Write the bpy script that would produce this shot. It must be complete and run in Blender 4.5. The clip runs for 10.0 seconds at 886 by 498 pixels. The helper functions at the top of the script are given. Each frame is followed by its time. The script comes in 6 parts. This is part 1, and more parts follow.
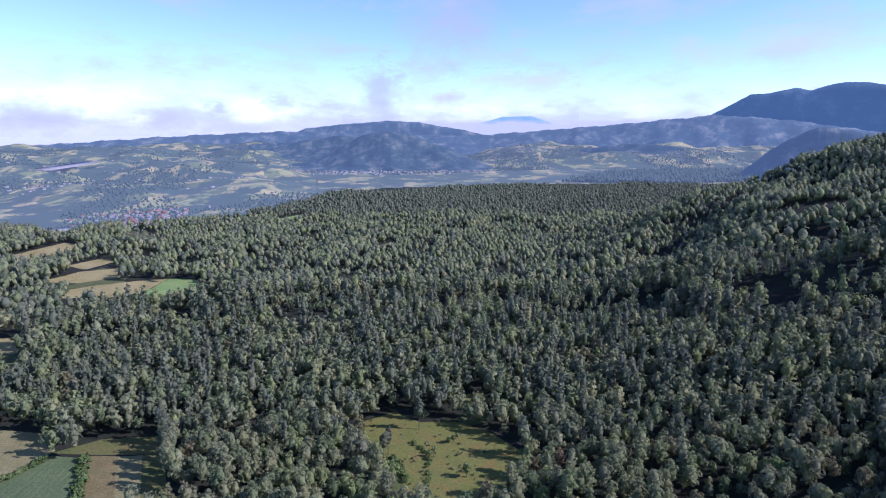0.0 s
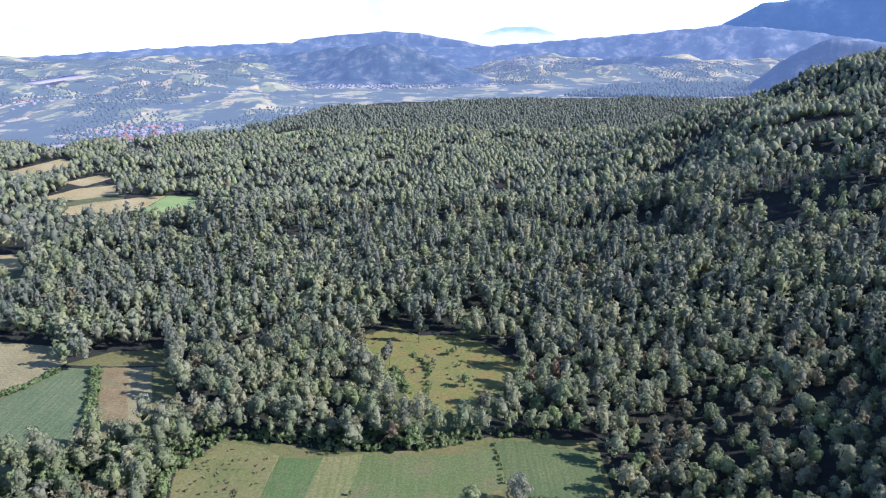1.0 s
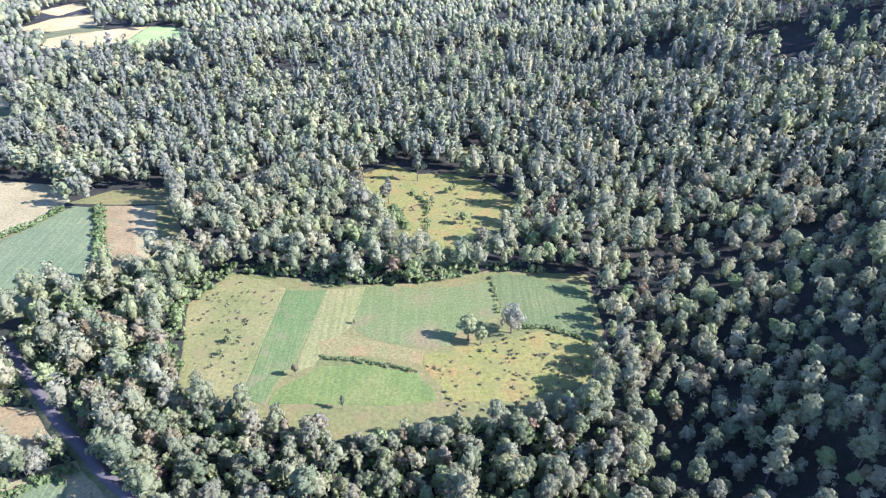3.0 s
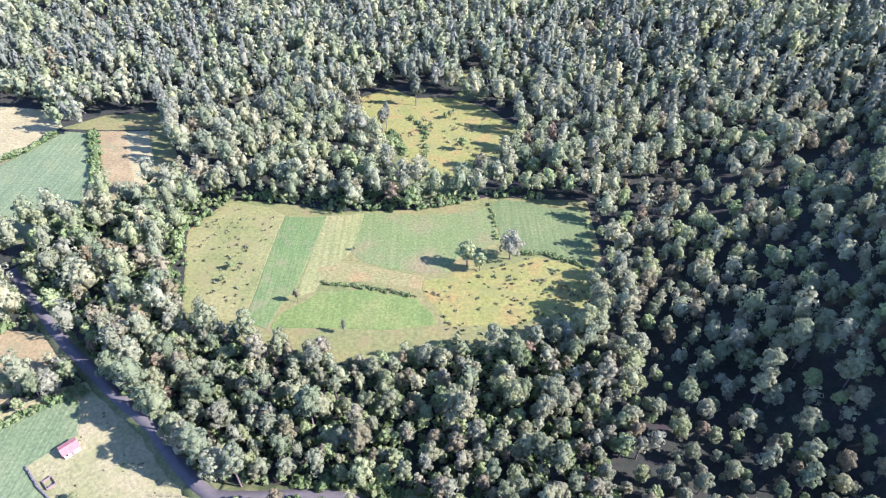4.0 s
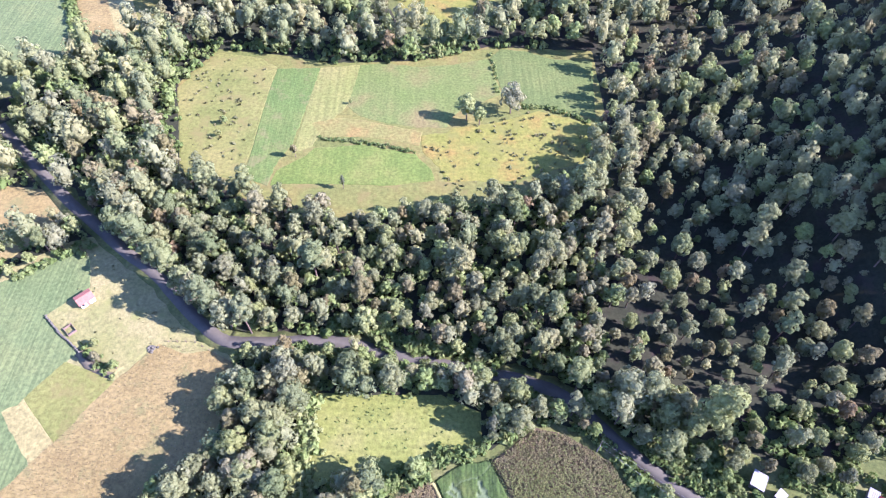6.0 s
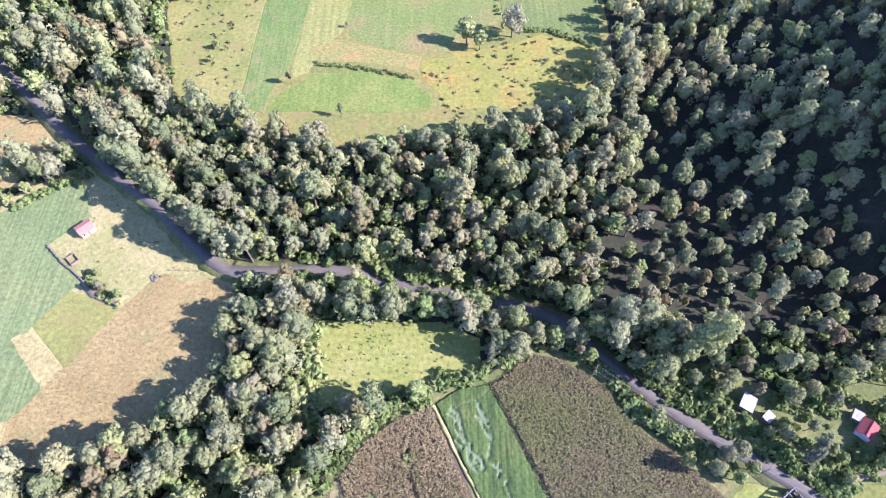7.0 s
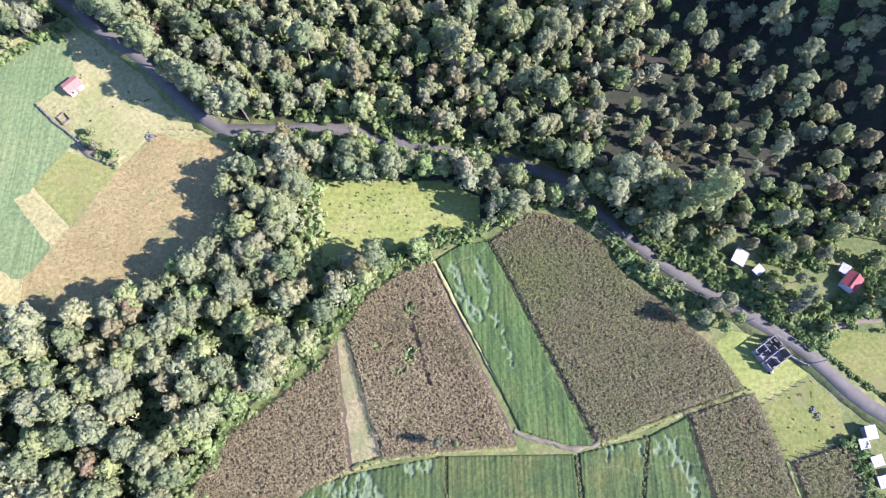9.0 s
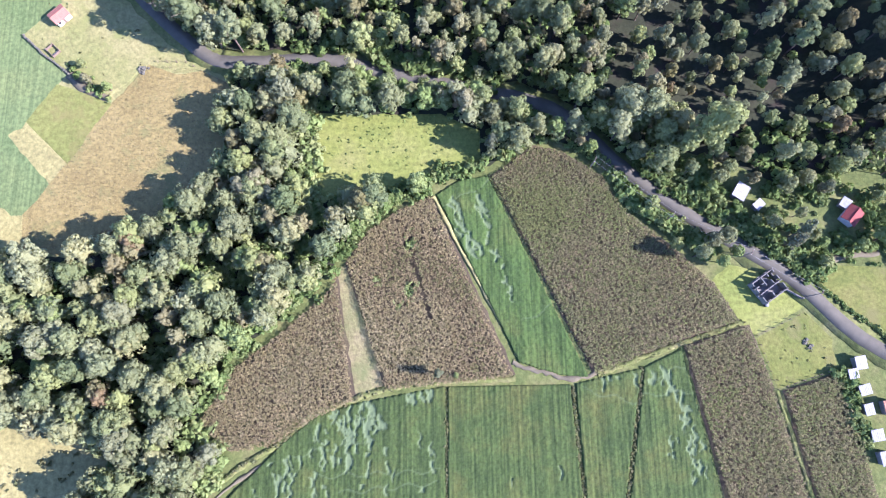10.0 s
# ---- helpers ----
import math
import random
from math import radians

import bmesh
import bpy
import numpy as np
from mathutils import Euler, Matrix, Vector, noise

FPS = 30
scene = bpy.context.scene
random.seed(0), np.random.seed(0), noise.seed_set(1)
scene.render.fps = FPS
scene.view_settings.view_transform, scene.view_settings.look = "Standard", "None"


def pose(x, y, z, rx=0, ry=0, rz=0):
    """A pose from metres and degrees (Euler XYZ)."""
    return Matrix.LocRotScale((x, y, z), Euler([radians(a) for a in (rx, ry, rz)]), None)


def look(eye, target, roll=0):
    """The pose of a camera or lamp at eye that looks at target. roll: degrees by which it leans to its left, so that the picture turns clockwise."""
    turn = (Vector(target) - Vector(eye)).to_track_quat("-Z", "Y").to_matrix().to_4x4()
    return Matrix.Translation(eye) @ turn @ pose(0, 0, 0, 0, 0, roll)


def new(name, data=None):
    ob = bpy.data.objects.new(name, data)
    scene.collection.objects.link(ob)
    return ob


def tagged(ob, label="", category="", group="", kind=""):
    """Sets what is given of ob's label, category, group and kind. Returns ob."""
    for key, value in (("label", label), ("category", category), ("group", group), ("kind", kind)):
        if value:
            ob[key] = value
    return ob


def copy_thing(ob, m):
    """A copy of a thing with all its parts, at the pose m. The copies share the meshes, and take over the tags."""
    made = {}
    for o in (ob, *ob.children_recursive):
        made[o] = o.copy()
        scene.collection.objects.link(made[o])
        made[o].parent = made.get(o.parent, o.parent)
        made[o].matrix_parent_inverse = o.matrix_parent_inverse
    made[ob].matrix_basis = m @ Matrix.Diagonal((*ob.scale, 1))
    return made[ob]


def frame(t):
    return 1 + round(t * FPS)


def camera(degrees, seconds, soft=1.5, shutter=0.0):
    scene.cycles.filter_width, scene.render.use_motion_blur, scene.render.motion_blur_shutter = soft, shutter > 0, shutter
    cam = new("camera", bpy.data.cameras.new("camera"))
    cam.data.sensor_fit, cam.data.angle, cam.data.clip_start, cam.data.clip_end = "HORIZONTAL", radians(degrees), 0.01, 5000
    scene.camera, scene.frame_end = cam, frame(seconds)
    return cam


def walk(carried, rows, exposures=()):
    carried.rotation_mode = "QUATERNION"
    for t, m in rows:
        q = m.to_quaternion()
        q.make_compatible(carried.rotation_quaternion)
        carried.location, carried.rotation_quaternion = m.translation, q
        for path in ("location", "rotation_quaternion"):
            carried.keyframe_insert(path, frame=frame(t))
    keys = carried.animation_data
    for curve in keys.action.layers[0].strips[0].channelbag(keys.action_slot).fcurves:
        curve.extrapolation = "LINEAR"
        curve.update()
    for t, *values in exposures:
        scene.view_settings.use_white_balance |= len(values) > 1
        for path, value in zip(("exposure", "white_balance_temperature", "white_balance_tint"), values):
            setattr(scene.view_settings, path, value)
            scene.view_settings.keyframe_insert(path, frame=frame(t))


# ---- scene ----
# ---------------------------------------------------------------- camera: it hangs in one place and tilts down
EYE = 170.0
cam = camera(70.7, 10.0, 1.1)
# seconds, pitch, yaw, lean
TILTS = [
    (0.0, -10.90, 0.00, 0.00), (0.5, -14.80, -0.05, 0.02), (1.0, -18.51, -0.06, -0.01), (1.5, -22.38, -0.11, 0.00),
    (2.0, -25.96, -0.14, -0.02), (2.5, -29.68, -0.18, -0.02), (4.0, -39.98, -0.35, -0.06), (4.5, -43.28, -0.40, -0.09),
    (5.0, -46.48, -0.45, -0.13), (5.5, -49.86, -0.48, -0.14), (7.0, -59.65, -0.59, -0.10), (7.5, -62.96, -0.60, -0.05),
    (8.0, -66.21, -0.61, 0.01), (8.5, -69.60, -0.61, 0.10), (9.0, -72.58, -0.59, 0.21), (9.5, -75.63, -0.54, 0.33),
    (10.0, -78.52, -0.48, 0.48),
]
EXPOSURES = [(0.0, 0.56, 5000, 43), (0.5, 0.78, 4950, 42), (1.0, 1.24, 5050, 43), (1.5, 1.84, 5100, 45), (2.5, 2.20, 5000, 49), (5.0, 2.44, 5250, 49), (7.5, 2.40, 5400, 45), (10.0, 2.32, 5350, 37)]
walk(cam, [(t, pose(0, 0, EYE, 90 + p, 0, y) @ pose(0, 0, 0, 0, 0, -r)) for t, p, y, r in TILTS], EXPOSURES)

# ---------------------------------------------------------------- sky and sun
SUN_ELEVATION, SUN_BEARING = 33.0, 102.0      # bearing in degrees from +y towards +x
world = bpy.data.worlds.new("sky")
scene.world = world
world.use_nodes = True
wt = world.node_tree
sky = wt.nodes.new("ShaderNodeTexSky")
sky.sky_type, sky.sun_disc = "NISHITA", False
sky.sun_elevation, sky.sun_rotation = radians(SUN_ELEVATION), radians(SUN_BEARING)
sky.altitude, sky.air_density, sky.dust_density, sky.ozone_density = 2400, 1.0, 0.7, 2.6
wt.links.new(sky.outputs["Color"], wt.nodes["Background"].inputs["Color"])
wt.nodes["Background"].inputs["Strength"].default_value = 0.145

sun_data = bpy.data.lights.new("sun", "SUN")
sun_data.energy, sun_data.angle, sun_data.color = 4.9, radians(0.55), (1.0, 0.92, 0.77)
sun = new("sun", sun_data)
e, b = radians(SUN_ELEVATION), radians(SUN_BEARING)
sun.matrix_world = look((900 * math.cos(e) * math.sin(b), 900 * math.cos(e) * math.cos(b), 900 * math.sin(e)), (0, 0, 0))


# ---------------------------------------------------------------- materials
def mat(name, rough=0.9):
    m = bpy.data.materials.new(name)
    m.use_nodes = True
    nt = m.node_tree
    b = nt.nodes["Principled BSDF"]
    b.inputs["Roughness"].default_value = rough
    b.inputs["Specular IOR Level"].default_value = 0.15
    return m, nt, b


def node(nt, kind, **values):
    n = nt.nodes.new(kind)
    for k, v in values.items():
        n.inputs[k.replace("_", " ")].default_value = v
    return n


def ramp(nt, fac, stops):
    r = nt.nodes.new("ShaderNodeValToRGB")
    els = r.color_ramp.elements
    while len(els) < len(stops):
        els.new(0.5)
    for el, (p, c) in zip(els, stops):
        el.position, el.color = p, (*c, 1)
    nt.links.new(fac, r.inputs[0])
    return r.outputs[0]


def noise_of(nt, scale, detail=4.0, rough=0.6, stretch=None, turn=0.0, kind="ShaderNodeTexNoise"):
    tc = nt.nodes.new("ShaderNodeTexCoord")
    mp = nt.nodes.new("ShaderNodeMapping")
    mp.inputs["Rotation"].default_value = (0, 0, radians(turn))
    if stretch:
        mp.inputs["Scale"].default_value = stretch
    n = nt.nodes.new(kind)
    n.inputs["Scale"].default_value = scale
    if kind == "ShaderNodeTexNoise":
        n.inputs["Detail"].default_value, n.inputs["Roughness"].default_value = detail, rough
    nt.links.new(tc.outputs["Object"], mp.inputs["Vector"])
    nt.links.new(mp.outputs["Vector"], n.inputs["Vector"])
    return n.outputs[0]


def mixc(nt, fac, a, b, mode="MIX"):
    m = nt.nodes.new("ShaderNodeMix")
    m.data_type, m.blend_type = "RGBA", mode
    for sock, v in ((m.inputs[0], fac), (m.inputs[6], a), (m.inputs[7], b)):
        if hasattr(v, "is_linked"):
            nt.links.new(v, sock)
        elif isinstance(v, tuple):
            sock.default_value = (*v, 1)
        else:
            sock.default_value = v
    return m.outputs[2]


def bump(nt, b, height, strength=0.5, distance=0.3):
    n = nt.nodes.new("ShaderNodeBump")
    n.inputs["Strength"].default_value, n.inputs["Distance"].default_value = strength, distance
    nt.links.new(height, n.inputs["Height"])
    nt.links.new(n.outputs[0], b.inputs["Normal"])


def cover(name, low, mid, high, big=0.03, fine=0.9, spots=None, rows=None, relief=0.25):
    """A ground cover: patches at a large scale, mottling at a small one, optional bare spots and crop rows (bearing, spacing, depth)."""
    m, nt, b = mat(name, 0.95)
    col = ramp(nt, noise_of(nt, big, 5, 0.6), [(0.32, low), (0.5, mid), (0.68, high)])
    f = noise_of(nt, fine, 4, 0.7)
    col = mixc(nt, 0.65, col, ramp(nt, f, [(0.3, (0.42, 0.42, 0.42)), (0.72, (1.35, 1.35, 1.3))]), "MULTIPLY")
    if rows:
        bearing, spacing, depth = rows
        r = noise_of(nt, 1.0 / spacing, 2, 0.5, (1.0, 0.03, 1.0), bearing)
        col = mixc(nt, depth, col, ramp(nt, r, [(0.35, (0.45, 0.5, 0.45)), (0.65, (1.5, 1.4, 1.3))]), "MULTIPLY")
        f = mixc(nt, 0.65, f, r)
    if spots:
        s = noise_of(nt, 0.11, 6, 0.65)
        col = mixc(nt, ramp(nt, s, [(0.52, (0, 0, 0)), (0.66, (1, 1, 1))]), col, spots)
    nt.links.new(col, b.inputs["Base Color"])
    bump(nt, b, f, 0.6, relief)
    return m


def leaves(name, stops, translucent=0.38, spread=0.16, gloss=0.08):
    """Foliage: one hue a plant (attribute tint, and the object's own random number), lighter and darker tufts."""
    m, nt, b = mat(name, 0.7)
    b.inputs["Specular IOR Level"].default_value = gloss
    at = nt.nodes.new("ShaderNodeAttribute")
    at.attribute_name = "tint"
    oi = nt.nodes.new("ShaderNodeObjectInfo")
    add = nt.nodes.new("ShaderNodeMath")
    add.operation = "ADD"
    nt.links.new(at.outputs["Fac"], add.inputs[0])
    nt.links.new(oi.outputs["Random"], add.inputs[1])
    fr = nt.nodes.new("ShaderNodeMath")
    fr.operation = "FRACT"
    nt.links.new(add.outputs[0], fr.inputs[0])
    col = ramp(nt, fr.outputs[0], stops)
    geo = nt.nodes.new("ShaderNodeNewGeometry")
    col = mixc(nt, spread, col, ramp(nt, geo.outputs["Random Per Island"], [(0.0, (0.62, 0.64, 0.62)), (0.5, (1, 1, 1)), (1.0, (1.45, 1.42, 1.35))]), "MULTIPLY")
    grain = noise_of(nt, 2.4, 4, 0.8)
    col = mixc(nt, 0.32, col, ramp(nt, grain, [(0.36, (0.55, 0.57, 0.55)), (0.5, (1, 1, 1)), (0.66, (1.5, 1.48, 1.45))]), "MULTIPLY")
    bump(nt, b, grain, 0.9, 0.5)
    nt.links.new(col, b.inputs["Base Color"])
    tr = nt.nodes.new("ShaderNodeBsdfTranslucent")
    nt.links.new(col, tr.inputs["Color"])
    mx = nt.nodes.new("ShaderNodeMixShader")
    mx.inputs[0].default_value = translucent
    nt.links.new(b.outputs[0], mx.inputs[1])
    nt.links.new(tr.outputs[0], mx.inputs[2])
    nt.links.new(mx.outputs[0], nt.nodes["Material Output"].inputs["Surface"])
    return m


OAK = leaves("oak_leaves", [(0.0, (0.131, 0.170, 0.070)), (0.16, (0.260, 0.279, 0.138)), (0.32, (0.187, 0.220, 0.089)), (0.46, (0.289, 0.290, 0.130)), (0.60, (0.149, 0.188, 0.084)), (0.74, (0.241, 0.273, 0.098)), (0.88, (0.208, 0.220, 0.119)), (1.0, (0.166, 0.192, 0.080))])
DARK = leaves("pine_needles", [(0.0, (0.107, 0.136, 0.075)), (0.3, (0.172, 0.193, 0.103)), (0.6, (0.133, 0.155, 0.090)), (0.8, (0.185, 0.195, 0.116)), (1.0, (0.117, 0.145, 0.081))])
FRESH = leaves("fresh_leaves", [(0.0, (0.192, 0.258, 0.081)), (0.5, (0.235, 0.295, 0.102)), (1.0, (0.278, 0.309, 0.120))])
RUSSET = leaves("withered_leaves", [(0.0, (0.194, 0.176, 0.084)), (0.4, (0.210, 0.200, 0.097)), (0.7, (0.178, 0.173, 0.071)), (1.0, (0.218, 0.166, 0.085))])
PALE = leaves("pale_leaves", [(0.0, (0.227, 0.233, 0.108)), (0.5, (0.247, 0.239, 0.127)), (1.0, (0.214, 0.239, 0.094))])
SILVER = leaves("silvery_twigs", [(0.0, (0.239, 0.251, 0.134)), (1.0, (0.251, 0.270, 0.149))])
SHRUB = leaves("shrub_leaves", [(0.0, (0.100, 0.150, 0.044)), (0.5, (0.142, 0.204, 0.060)), (1.0, (0.186, 0.226, 0.080))])
TUSSOCK = leaves("grass_tussock", [(0.0, (0.170, 0.185, 0.075)), (0.5, (0.220, 0.210, 0.098)), (1.0, (0.150, 0.175, 0.075))], 0.5)
CORN = leaves("dry_corn_leaves", [(0.0, (0.101, 0.080, 0.039)), (0.3, (0.183, 0.148, 0.075)), (0.55, (0.140, 0.123, 0.052)), (0.8, (0.204, 0.170, 0.088)), (1.0, (0.106, 0.106, 0.039))], 0.10, 0.75, 0.06)
GREENCORN = leaves("half_dry_corn_leaves", [(0.0, (0.144, 0.121, 0.064)), (0.25, (0.091, 0.085, 0.040)), (0.5, (0.127, 0.121, 0.055)), (0.75, (0.089, 0.102, 0.034)), (1.0, (0.115, 0.125, 0.044))], 0.10, 0.75, 0.06)

BARK, nt, b = mat("bark", 0.95)
nt.links.new(ramp(nt, noise_of(nt, 3.0, 5, 0.7, (1, 1, 0.2)), [(0.3, (0.05, 0.035, 0.025)), (0.7, (0.14, 0.11, 0.085))]), b.inputs["Base Color"])

# dark leaf litter, darkened further to paint in the canopy's deep shade
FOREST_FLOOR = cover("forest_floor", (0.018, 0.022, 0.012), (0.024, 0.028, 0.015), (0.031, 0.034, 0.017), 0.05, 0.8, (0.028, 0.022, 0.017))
PASTURE = cover("dry_pasture", (0.102, 0.119, 0.030), (0.131, 0.139, 0.038), (0.157, 0.152, 0.047), 0.05, 0.7, (0.127, 0.117, 0.038))
MEADOW = cover("green_meadow", (0.109, 0.133, 0.031), (0.137, 0.155, 0.037), (0.159, 0.163, 0.051), 0.06, 0.8)
VERGE = cover("verge_grass", (0.055, 0.075, 0.022), (0.086, 0.101, 0.030), (0.119, 0.119, 0.046), 0.12, 0.9)
CLEARING = cover("clearing_grass", (0.086, 0.106, 0.027), (0.114, 0.122, 0.033), (0.144, 0.124, 0.037), 0.04, 0.6, (0.121, 0.105, 0.035))
GREENCROP = cover("young_green_crop", (0.063, 0.106, 0.027), (0.077, 0.120, 0.030), (0.104, 0.127, 0.036), 0.035, 0.9, (0.116, 0.115, 0.044), (-18.0, 0.9, 0.18))
PATCHCROP = cover("patchy_crop", (0.135, 0.120, 0.045), (0.098, 0.126, 0.035), (0.086, 0.122, 0.030), 0.045, 0.9, None, (-12.0, 2.2, 0.10))
TEALCROP = cover("grey_green_crop", (0.072, 0.102, 0.031), (0.081, 0.111, 0.032), (0.098, 0.120, 0.036), 0.04, 0.9, None, (-70.0, 1.6, 0.22))
BRIGHTCROP = cover("bright_green_crop", (0.077, 0.118, 0.024), (0.093, 0.129, 0.027), (0.126, 0.144, 0.036), 0.06, 0.9, None, (-86.0, 1.8, 0.16))
MOWN = cover("mown_strip", (0.121, 0.143, 0.038), (0.142, 0.153, 0.045), (0.166, 0.162, 0.056), 0.05, 0.8, None, (14.0, 2.4, 0.28))
DRYGRASS = cover("dry_strip_grass", (0.110, 0.106, 0.046), (0.146, 0.134, 0.058), (0.180, 0.150, 0.078), 0.14, 0.9, (0.100, 0.110, 0.040))
PALEPASTURE = cover("pale_pasture", (0.140, 0.150, 0.049), (0.180, 0.173, 0.067), (0.205, 0.190, 0.081), 0.06, 0.8, (0.144, 0.152, 0.049))
BALK = cover("balk_grass", (0.084, 0.103, 0.028), (0.112, 0.123, 0.038), (0.143, 0.137, 0.054), 0.2, 1.1)
FLOWERS = cover("flowering_grass", (0.126, 0.133, 0.038), (0.147, 0.138, 0.042), (0.178, 0.127, 0.042), 0.09, 0.8)
ROUGHGRASS = cover("rough_grass", (0.118, 0.133, 0.025), (0.144, 0.146, 0.032), (0.169, 0.127, 0.033), 0.09, 0.7, (0.115, 0.120, 0.030))
OATS = cover("green_oats", (0.023, 0.041, 0.011), (0.034, 0.055, 0.014), (0.056, 0.065, 0.017), 0.07, 1.2, None, (0.000, 0.745, 0.665))
OATS_STRIP = cover("green_oats_strip", (0.026, 0.052, 0.013), (0.036, 0.064, 0.015), (0.056, 0.072, 0.019), 0.06, 1.2, None, (-24.3, 0.9, 0.8))
for m in (OATS, OATS_STRIP):
    nt = m.node_tree
    at = nt.nodes.new("ShaderNodeAttribute")
    at.attribute_name = "tint"
    b = nt.nodes["Principled BSDF"]
    old = b.inputs["Base Color"].links[0].from_socket
    nt.links.new(mixc(nt, at.outputs["Fac"], old, (0.082, 0.112, 0.052)), b.inputs["Base Color"])
TEAL = cover("bluish_green_crop", (0.083, 0.120, 0.044), (0.096, 0.130, 0.049), (0.112, 0.138, 0.051), 0.05, 0.8, None, (-45.0, 0.9, 0.3))
GARDEN = cover("garden_grass", (0.074, 0.094, 0.021), (0.101, 0.113, 0.027), (0.122, 0.121, 0.035), 0.08, 0.9, (0.104, 0.101, 0.035))
PALESOIL = cover("pale_stubble", (0.167, 0.153, 0.060), (0.205, 0.187, 0.072), (0.232, 0.212, 0.086), 0.05, 0.8)
BROWNSOIL = cover("brown_stubble", (0.146, 0.115, 0.043), (0.175, 0.142, 0.053), (0.197, 0.161, 0.064), 0.06, 0.8, (0.118, 0.117, 0.042))
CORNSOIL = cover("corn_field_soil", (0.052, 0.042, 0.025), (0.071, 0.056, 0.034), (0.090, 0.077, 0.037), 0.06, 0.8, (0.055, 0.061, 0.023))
YELLOWSTUBBLE = cover("yellow_stubble", (0.227, 0.195, 0.068), (0.286, 0.240, 0.086), (0.325, 0.276, 0.111), 0.03, 0.5)
LIGHTCROP = cover("light_green_crop", (0.144, 0.226, 0.061), (0.180, 0.260, 0.068), (0.240, 0.288, 0.088), 0.03, 0.5)
ASPHALT, nt, b = mat("worn_asphalt", 0.9)
ac = ramp(nt, noise_of(nt, 0.35, 6, 0.7), [(0.3, (0.062, 0.060, 0.046)), (0.6, (0.080, 0.076, 0.058)), (0.8, (0.098, 0.093, 0.072))])
nt.links.new(ac, b.inputs["Base Color"])
bump(nt, b, noise_of(nt, 6.0, 3, 0.7), 0.3, 0.02)


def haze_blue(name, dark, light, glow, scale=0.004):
    """Far wooded slopes and fields as a plain backdrop, distance haze painted as bluish glow."""
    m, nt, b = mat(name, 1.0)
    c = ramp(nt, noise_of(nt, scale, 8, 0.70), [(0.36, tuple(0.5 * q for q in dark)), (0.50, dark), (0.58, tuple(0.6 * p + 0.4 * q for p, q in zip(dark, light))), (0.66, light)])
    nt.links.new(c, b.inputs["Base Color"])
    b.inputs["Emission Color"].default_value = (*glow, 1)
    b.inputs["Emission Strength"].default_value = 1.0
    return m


# the last colour of each is haze, put in as emission
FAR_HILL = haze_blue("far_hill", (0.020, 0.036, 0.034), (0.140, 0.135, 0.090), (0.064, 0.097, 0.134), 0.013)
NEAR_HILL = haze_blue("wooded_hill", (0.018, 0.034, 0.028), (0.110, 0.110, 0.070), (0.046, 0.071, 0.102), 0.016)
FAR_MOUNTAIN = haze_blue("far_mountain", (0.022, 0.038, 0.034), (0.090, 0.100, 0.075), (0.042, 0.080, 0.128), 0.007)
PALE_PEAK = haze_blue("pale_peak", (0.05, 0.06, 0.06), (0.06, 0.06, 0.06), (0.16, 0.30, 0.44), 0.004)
# valley ground, far trees and walls glow faintly too: haze painted in
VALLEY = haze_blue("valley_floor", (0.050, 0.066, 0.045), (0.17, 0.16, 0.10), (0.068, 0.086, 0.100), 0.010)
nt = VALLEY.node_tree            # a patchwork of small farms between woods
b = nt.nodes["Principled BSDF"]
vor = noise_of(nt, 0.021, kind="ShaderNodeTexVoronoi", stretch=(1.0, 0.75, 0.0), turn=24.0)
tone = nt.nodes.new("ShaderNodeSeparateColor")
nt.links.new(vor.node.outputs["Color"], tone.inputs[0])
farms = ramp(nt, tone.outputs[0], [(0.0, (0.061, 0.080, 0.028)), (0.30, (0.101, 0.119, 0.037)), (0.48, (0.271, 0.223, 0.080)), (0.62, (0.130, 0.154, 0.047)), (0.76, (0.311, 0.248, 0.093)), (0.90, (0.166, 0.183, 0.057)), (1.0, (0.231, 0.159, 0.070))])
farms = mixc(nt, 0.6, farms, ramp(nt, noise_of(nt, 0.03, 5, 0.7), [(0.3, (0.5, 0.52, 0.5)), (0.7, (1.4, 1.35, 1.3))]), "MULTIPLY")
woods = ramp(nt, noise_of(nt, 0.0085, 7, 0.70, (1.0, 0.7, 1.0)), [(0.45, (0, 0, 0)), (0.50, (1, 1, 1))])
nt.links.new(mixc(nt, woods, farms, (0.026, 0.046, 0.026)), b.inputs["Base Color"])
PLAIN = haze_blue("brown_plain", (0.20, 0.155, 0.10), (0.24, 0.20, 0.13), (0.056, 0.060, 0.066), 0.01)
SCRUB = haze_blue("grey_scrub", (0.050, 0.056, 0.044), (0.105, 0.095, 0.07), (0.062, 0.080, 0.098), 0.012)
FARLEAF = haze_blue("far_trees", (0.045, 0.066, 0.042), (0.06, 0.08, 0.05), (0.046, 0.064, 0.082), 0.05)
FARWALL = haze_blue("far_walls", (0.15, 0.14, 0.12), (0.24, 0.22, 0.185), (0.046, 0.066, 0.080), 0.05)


def plain_paint(name, colour, rough=0.8, metal=0.0, wear=0.25):
    m, nt, b = mat(name, rough)
    dark = tuple(c * (1 - wear) for c in colour)
    f = noise_of(nt, 1.3, 6, 0.7)
    nt.links.new(ramp(nt, f, [(0.3, dark), (0.62, colour)]), b.inputs["Base Color"])
    b.inputs["Metallic"].default_value = metal
    bump(nt, b, f, 0.15, 0.02)
    return m


